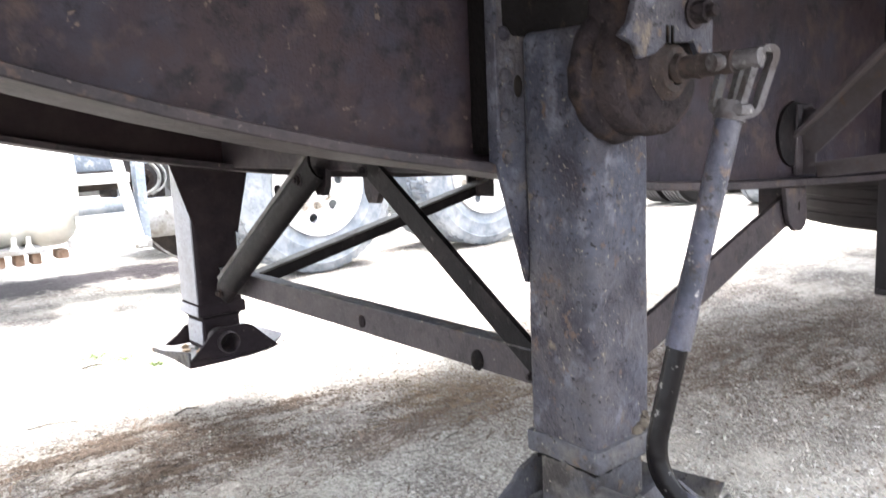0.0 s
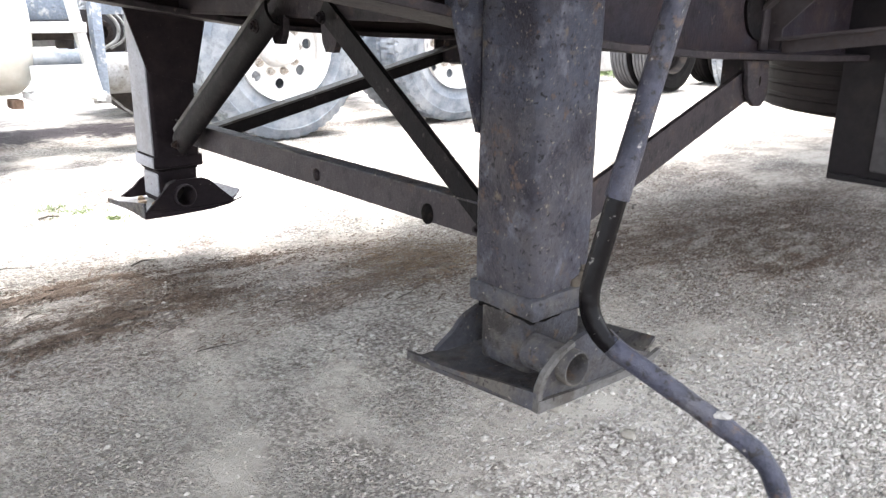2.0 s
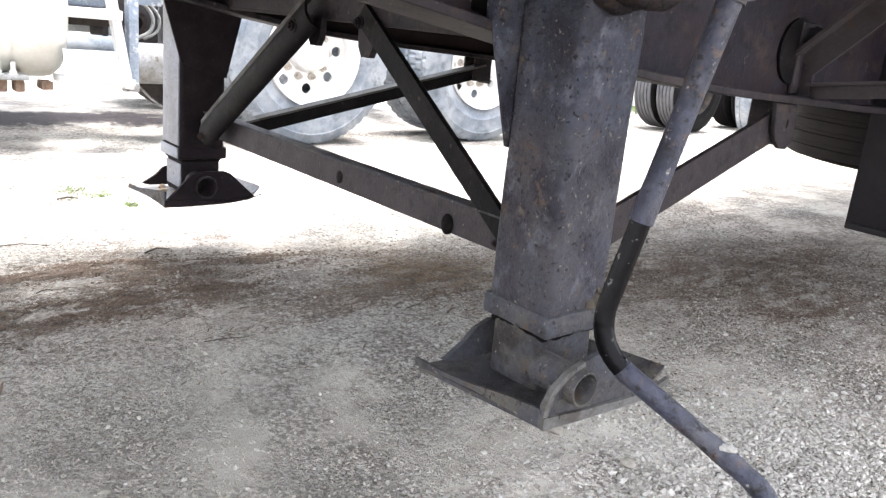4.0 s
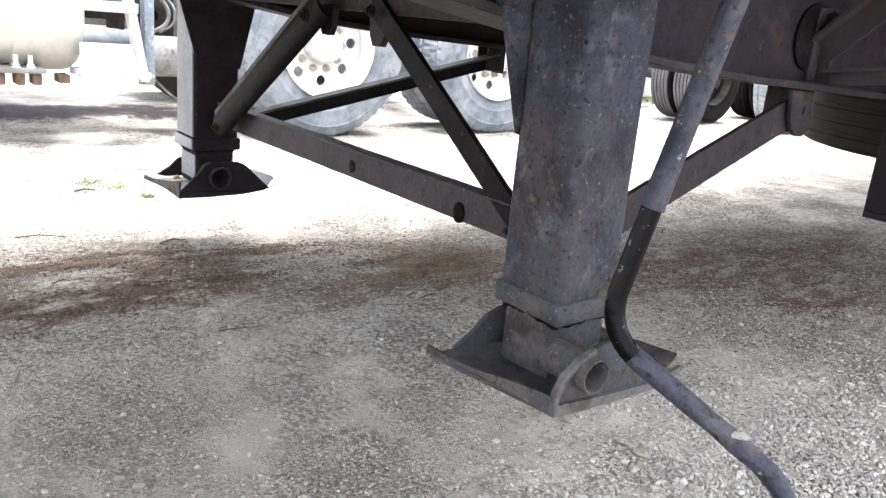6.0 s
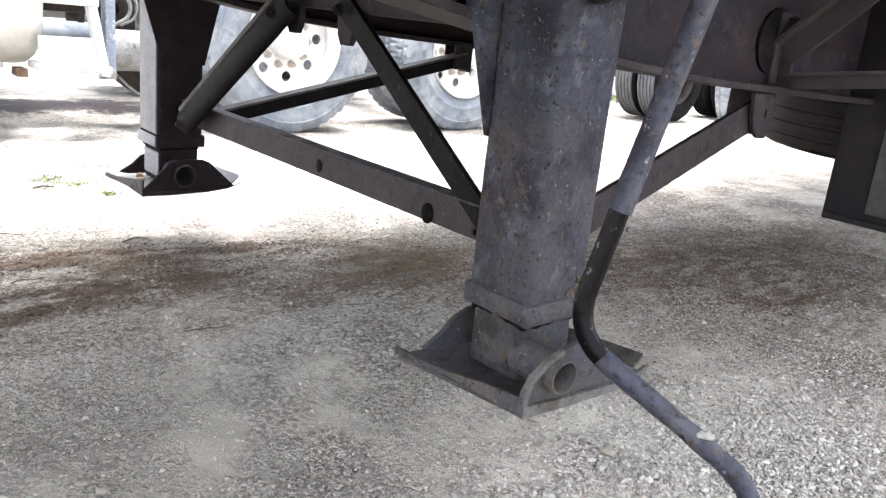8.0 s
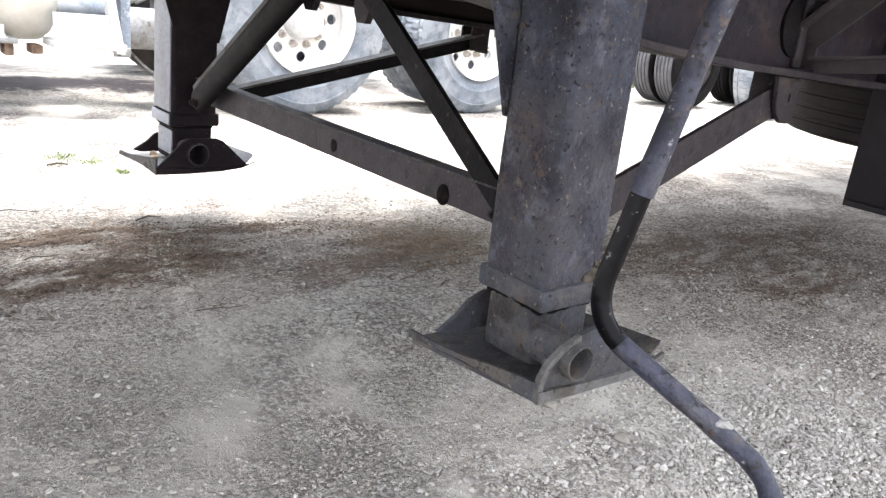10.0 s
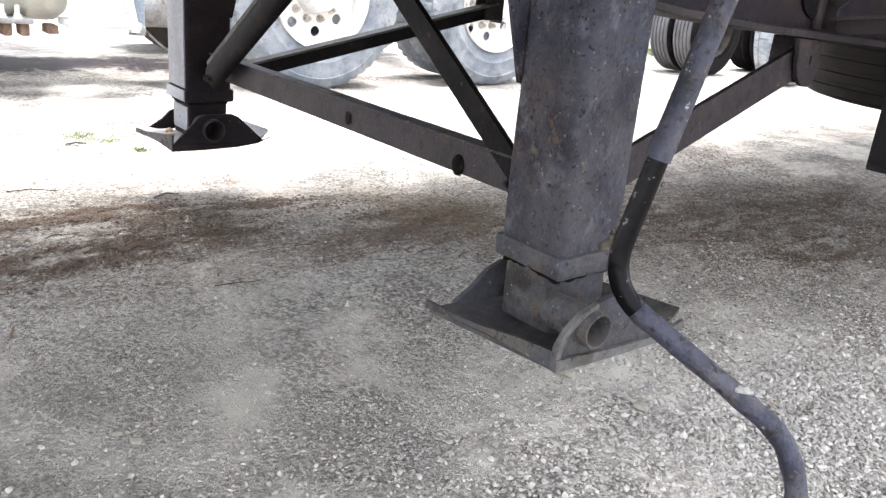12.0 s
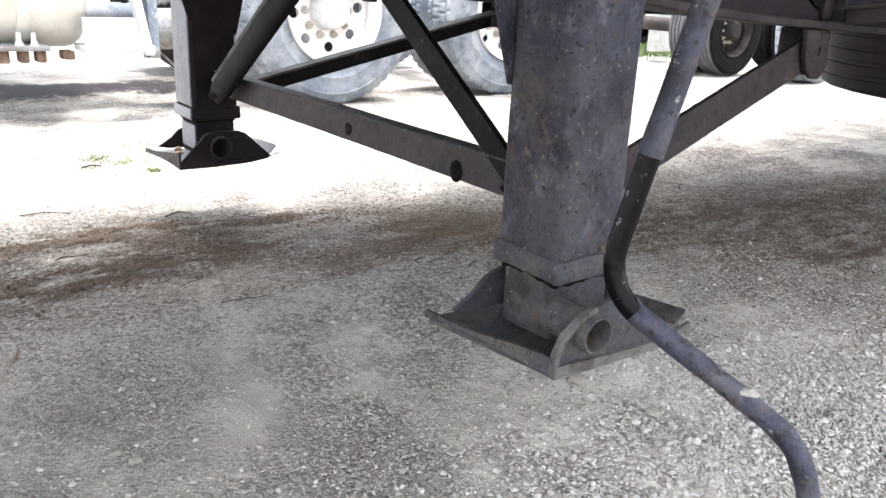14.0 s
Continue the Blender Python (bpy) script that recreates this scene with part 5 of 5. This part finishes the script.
scatter("gravel", 70000, close_yard, OCT_V, OCT_F, lambda g: min(0.0042, 0.0010 * math.exp(abs(g.gauss(0, 0.62)))), M_CHIPPED, "small dirt-coloured stone chips pressed into the yard", "gravel", 3, 0.65, 0.38)
scatter("gravel", 8000, yard, ICO_V, ICO_F, lambda g: min(0.006, 0.0019 * math.exp(abs(g.gauss(0, 0.55)))), M_STONE, "loose grey gravel chips scattered over the dirt", "gravel", 23)
scatter("gravel", 11000, pile, ICO_V, ICO_F, lambda g: min(0.0068, 0.0021 * math.exp(abs(g.gauss(0, 0.5)))), M_STONEPALE, "pale clean gravel chips lying close together", "gravel", 4)
scatter("gravel", 500, yard, ICO_V, ICO_F, lambda g: g.uniform(0.004, 0.0080), M_STONE, "larger grey stones half sunk in the dirt", "gravel", 13, 0.6, 0.42)
scatter("gravel", 260, pile, ICO_V, ICO_F, lambda g: g.uniform(0.005, 0.0090), M_STONEPALE, "larger pale stones among gravel chips", "gravel", 14, 0.6, 0.40)


def rear_side(rng):
    while True:
        x, y = rng.uniform(0.40, 2.6), rng.uniform(-0.25, 1.4)
        if noise.noise((x * 2.6, y * 4.0, 21.0)) > rng.uniform(-0.5, 0.4):
            return x, y


scatter("gravel", 4000, rear_side, ICO_V, ICO_F, lambda g: min(0.006, 0.0019 * math.exp(abs(g.gauss(0, 0.55)))), M_STONE, "grey gravel chips on brown dirt", "gravel", 8)
scatter("bark_chips", 3200, rear_side, ICO_V, ICO_F, lambda g: g.uniform(0.0016, 0.0046), M_CHIP, "dark brown bark and dirt crumbs", "litter", 9, 0.45, 0.2)
for x, y, r in ((0.182, 0.093, 0.017), (0.214, -0.061, 0.014), (-0.583, 0.274, 0.009), (-0.601, 0.313, 0.008), (-0.05, 0.23, 0.008)):
    k = B()
    bmesh.ops.create_icosphere(k, subdivisions=2, radius=r, matrix=Matrix.Diagonal((1.25, 0.9, 0.6, 1)))
    dent(k, r * 0.35, 30, x)
    st = part("stone", k, M_PEBBLE, None, "", 30, (x, y, ground_z(x, y) + r * 0.3))
    tagged(st, "pale rounded stone on the gravel", "stone", "loose stones")
BLADE_V = [(-1, -0.05, 0), (-0.3, -0.06, 0.25), (0.4, -0.05, 0.3), (1, 0, 0.05), (0.4, 0.05, 0.3), (-0.3, 0.06, 0.25), (-1, 0.05, 0)]
BLADE_F = [(0, 1, 5, 6), (1, 2, 4, 5), (2, 3, 4)]


def lane(rng):
    while True:
        x = rng.uniform(-1.0, 2.4)
        y = rng.gauss(1.10, 0.20) - 0.25 * x
        if noise.noise((x * 2.2, y * 9.0, 5.0)) > rng.uniform(-0.12, 0.40):
            return x, y


PATCHES = ((-0.50, 1.08, 0.15, 0.055), (-0.17, 1.10, 0.13, 0.045), (0.02, 1.30, 0.22, 0.045), (-0.38, 1.40, 0.18, 0.035), (0.50, 1.00, 0.13, 0.08), (0.95, 0.83, 0.25, 0.07), (1.40, 0.62, 0.28, 0.10), (1.90, 0.55, 0.30, 0.12), (1.55, 0.28, 0.18, 0.07))


def patches(rng):
    while True:
        cx, cy, sx, sy = rng.choice(PATCHES)
        x, y = rng.gauss(cx, sx), rng.gauss(cy, sy * 1.1)
        if noise.noise((x * 7, y * 26, 41.0)) > rng.uniform(-0.25, 0.30):
            return x, y


def straw_patch(rng):
    return rng.gauss(0.58, 0.13), rng.gauss(1.0, 0.10)


scatter("litter", 9000, patches, BLADE_V, BLADE_F, lambda g: g.uniform(0.004, 0.016), M_LITTER, "brown needle litter lying in thick patches", "litter", 25, 0.4, 0.2, lambda g: g.gauss(0.15, 0.6), lambda g: (1.0, g.uniform(0.8, 2.4)))
scatter("litter", 14000, lane, BLADE_V, BLADE_F, lambda g: g.uniform(0.003, 0.013) if g.random() < 0.97 else g.uniform(0.012, 0.03), M_LITTER, "brown needle litter lying in streaks", "litter", 5, 0.25, 0.3, lambda g: g.gauss(0.15, 0.55), lambda g: (1.0, g.uniform(0.8, 2.4)))
scatter("bark_chips", 20000, patches, OCT_V, OCT_F, lambda g: min(0.007, 0.0018 * math.exp(abs(g.gauss(0, 0.6)))), M_CHIP, "dark brown crumbs among needle litter", "litter", 15, 0.5, 0.25)
scatter("straw", 1300, straw_patch, BLADE_V, BLADE_F, lambda g: g.uniform(0.008, 0.026), M_STRAW, "thin tuft of dry brown straw", "straw", 6, 0.5, 0.1, None, lambda g: (1.0, g.uniform(0.4, 0.9)))


def grass_tuft(x, y, count, rad, seed, size=1.0, label="small sparse tuft of green grass in gravel"):
    rng = random.Random(seed)
    vs, fs = [], []
    for _ in range(count):
        a, d = rng.uniform(0, 6.28), abs(rng.gauss(0, rad))
        bx_, by_ = x + d * math.cos(a), y + d * math.sin(a)
        h, lean, w = rng.uniform(0.006, 0.022) * size, rng.uniform(0.0, 0.03) * size, 0.0016 * size
        t = rng.uniform(0, 6.28)
        z = ground_z(bx_, by_)
        k = len(vs)
        c, s_ = math.cos(t), math.sin(t)
        vs += [(bx_ - w * s_, by_ + w * c, z - 0.003), (bx_ + w * s_, by_ - w * c, z - 0.003), (bx_ + lean * 0.5 * c + w * s_, by_ + lean * 0.5 * s_ - w * c, z + h * 0.7), (bx_ + lean * c, by_ + lean * s_, z + h)]
        fs += [(k, k + 1, k + 2), (k, k + 2, k + 3)]
    me_ = bpy.data.meshes.new("grass_tuft")
    me_.from_pydata(vs, [], fs)
    me_.materials.append(M_GRASS)
    tagged(new("grass_tuft", me_), label, "grass", "grass tufts", "stuff")


for i, (x, y, c, r) in enumerate(((0.018, 2.095, 90, 0.030), (-0.041, 2.244, 60, 0.05), (-0.113, 2.393, 50, 0.05), (-0.10, 2.30, 30, 0.05))):
    grass_tuft(x, y, c, r, i)
grass_tuft(6.6, 5.6, 2200, 0.36, 9, 6.0, "bright green grass growing at the yard's edge")
for (a, b2, r) in (((-0.49, 1.70), (-0.36, 1.665), 0.0022), ((-0.135, 1.487), (-0.05, 1.515), 0.0032), ((-0.19, 2.245), (-0.12, 2.245), 0.005), ((1.66, 1.00), (1.72, 1.03), 0.004)):
    za, zb = ground_z(*a) + r, ground_z(*b2) + r
    k = B()
    tube(k, [(0, 0, 0), ((b2[0] - a[0]) * 0.5, (b2[1] - a[1]) * 0.5 + 0.008, 0.004), (b2[0] - a[0], b2[1] - a[1], zb - za)], lambda u: r * (1 - 0.5 * u), 8)
    tagged(part("twig", k, M_TWIG, None, "", 60, (a[0], a[1], za)), "short dark twig lying on gravel", "twig", "twigs")
rng_t = random.Random(31)
for _ in range(16):
    x, run_x = rng_t.uniform(-0.75, 1.6), rng_t.uniform(0.06, 0.17)
    y, tilt, r = rng_t.gauss(1.14, 0.17) - 0.25 * x, rng_t.gauss(0.12, 0.25), rng_t.uniform(0.0009, 0.0018)
    pts = []
    for q in range(7):
        u = q / 6
        px, py = x + run_x * u, y + run_x * tilt * u + 0.010 * noise.noise((x * 9 + u * 2.2, y, 4.0))
        pts.append(Vector((px - x, py - y, ground_z(px, py) + r * 0.8 - ground_z(x, y))))
    k = B()
    tube(k, pts, lambda u: r * (1 - 0.6 * u), 6)
    tagged(part("twig", k, M_TWIG, None, "", 60, (x, y, ground_z(x, y))), "thin dark twig lying in brown litter", "twig", "twigs")
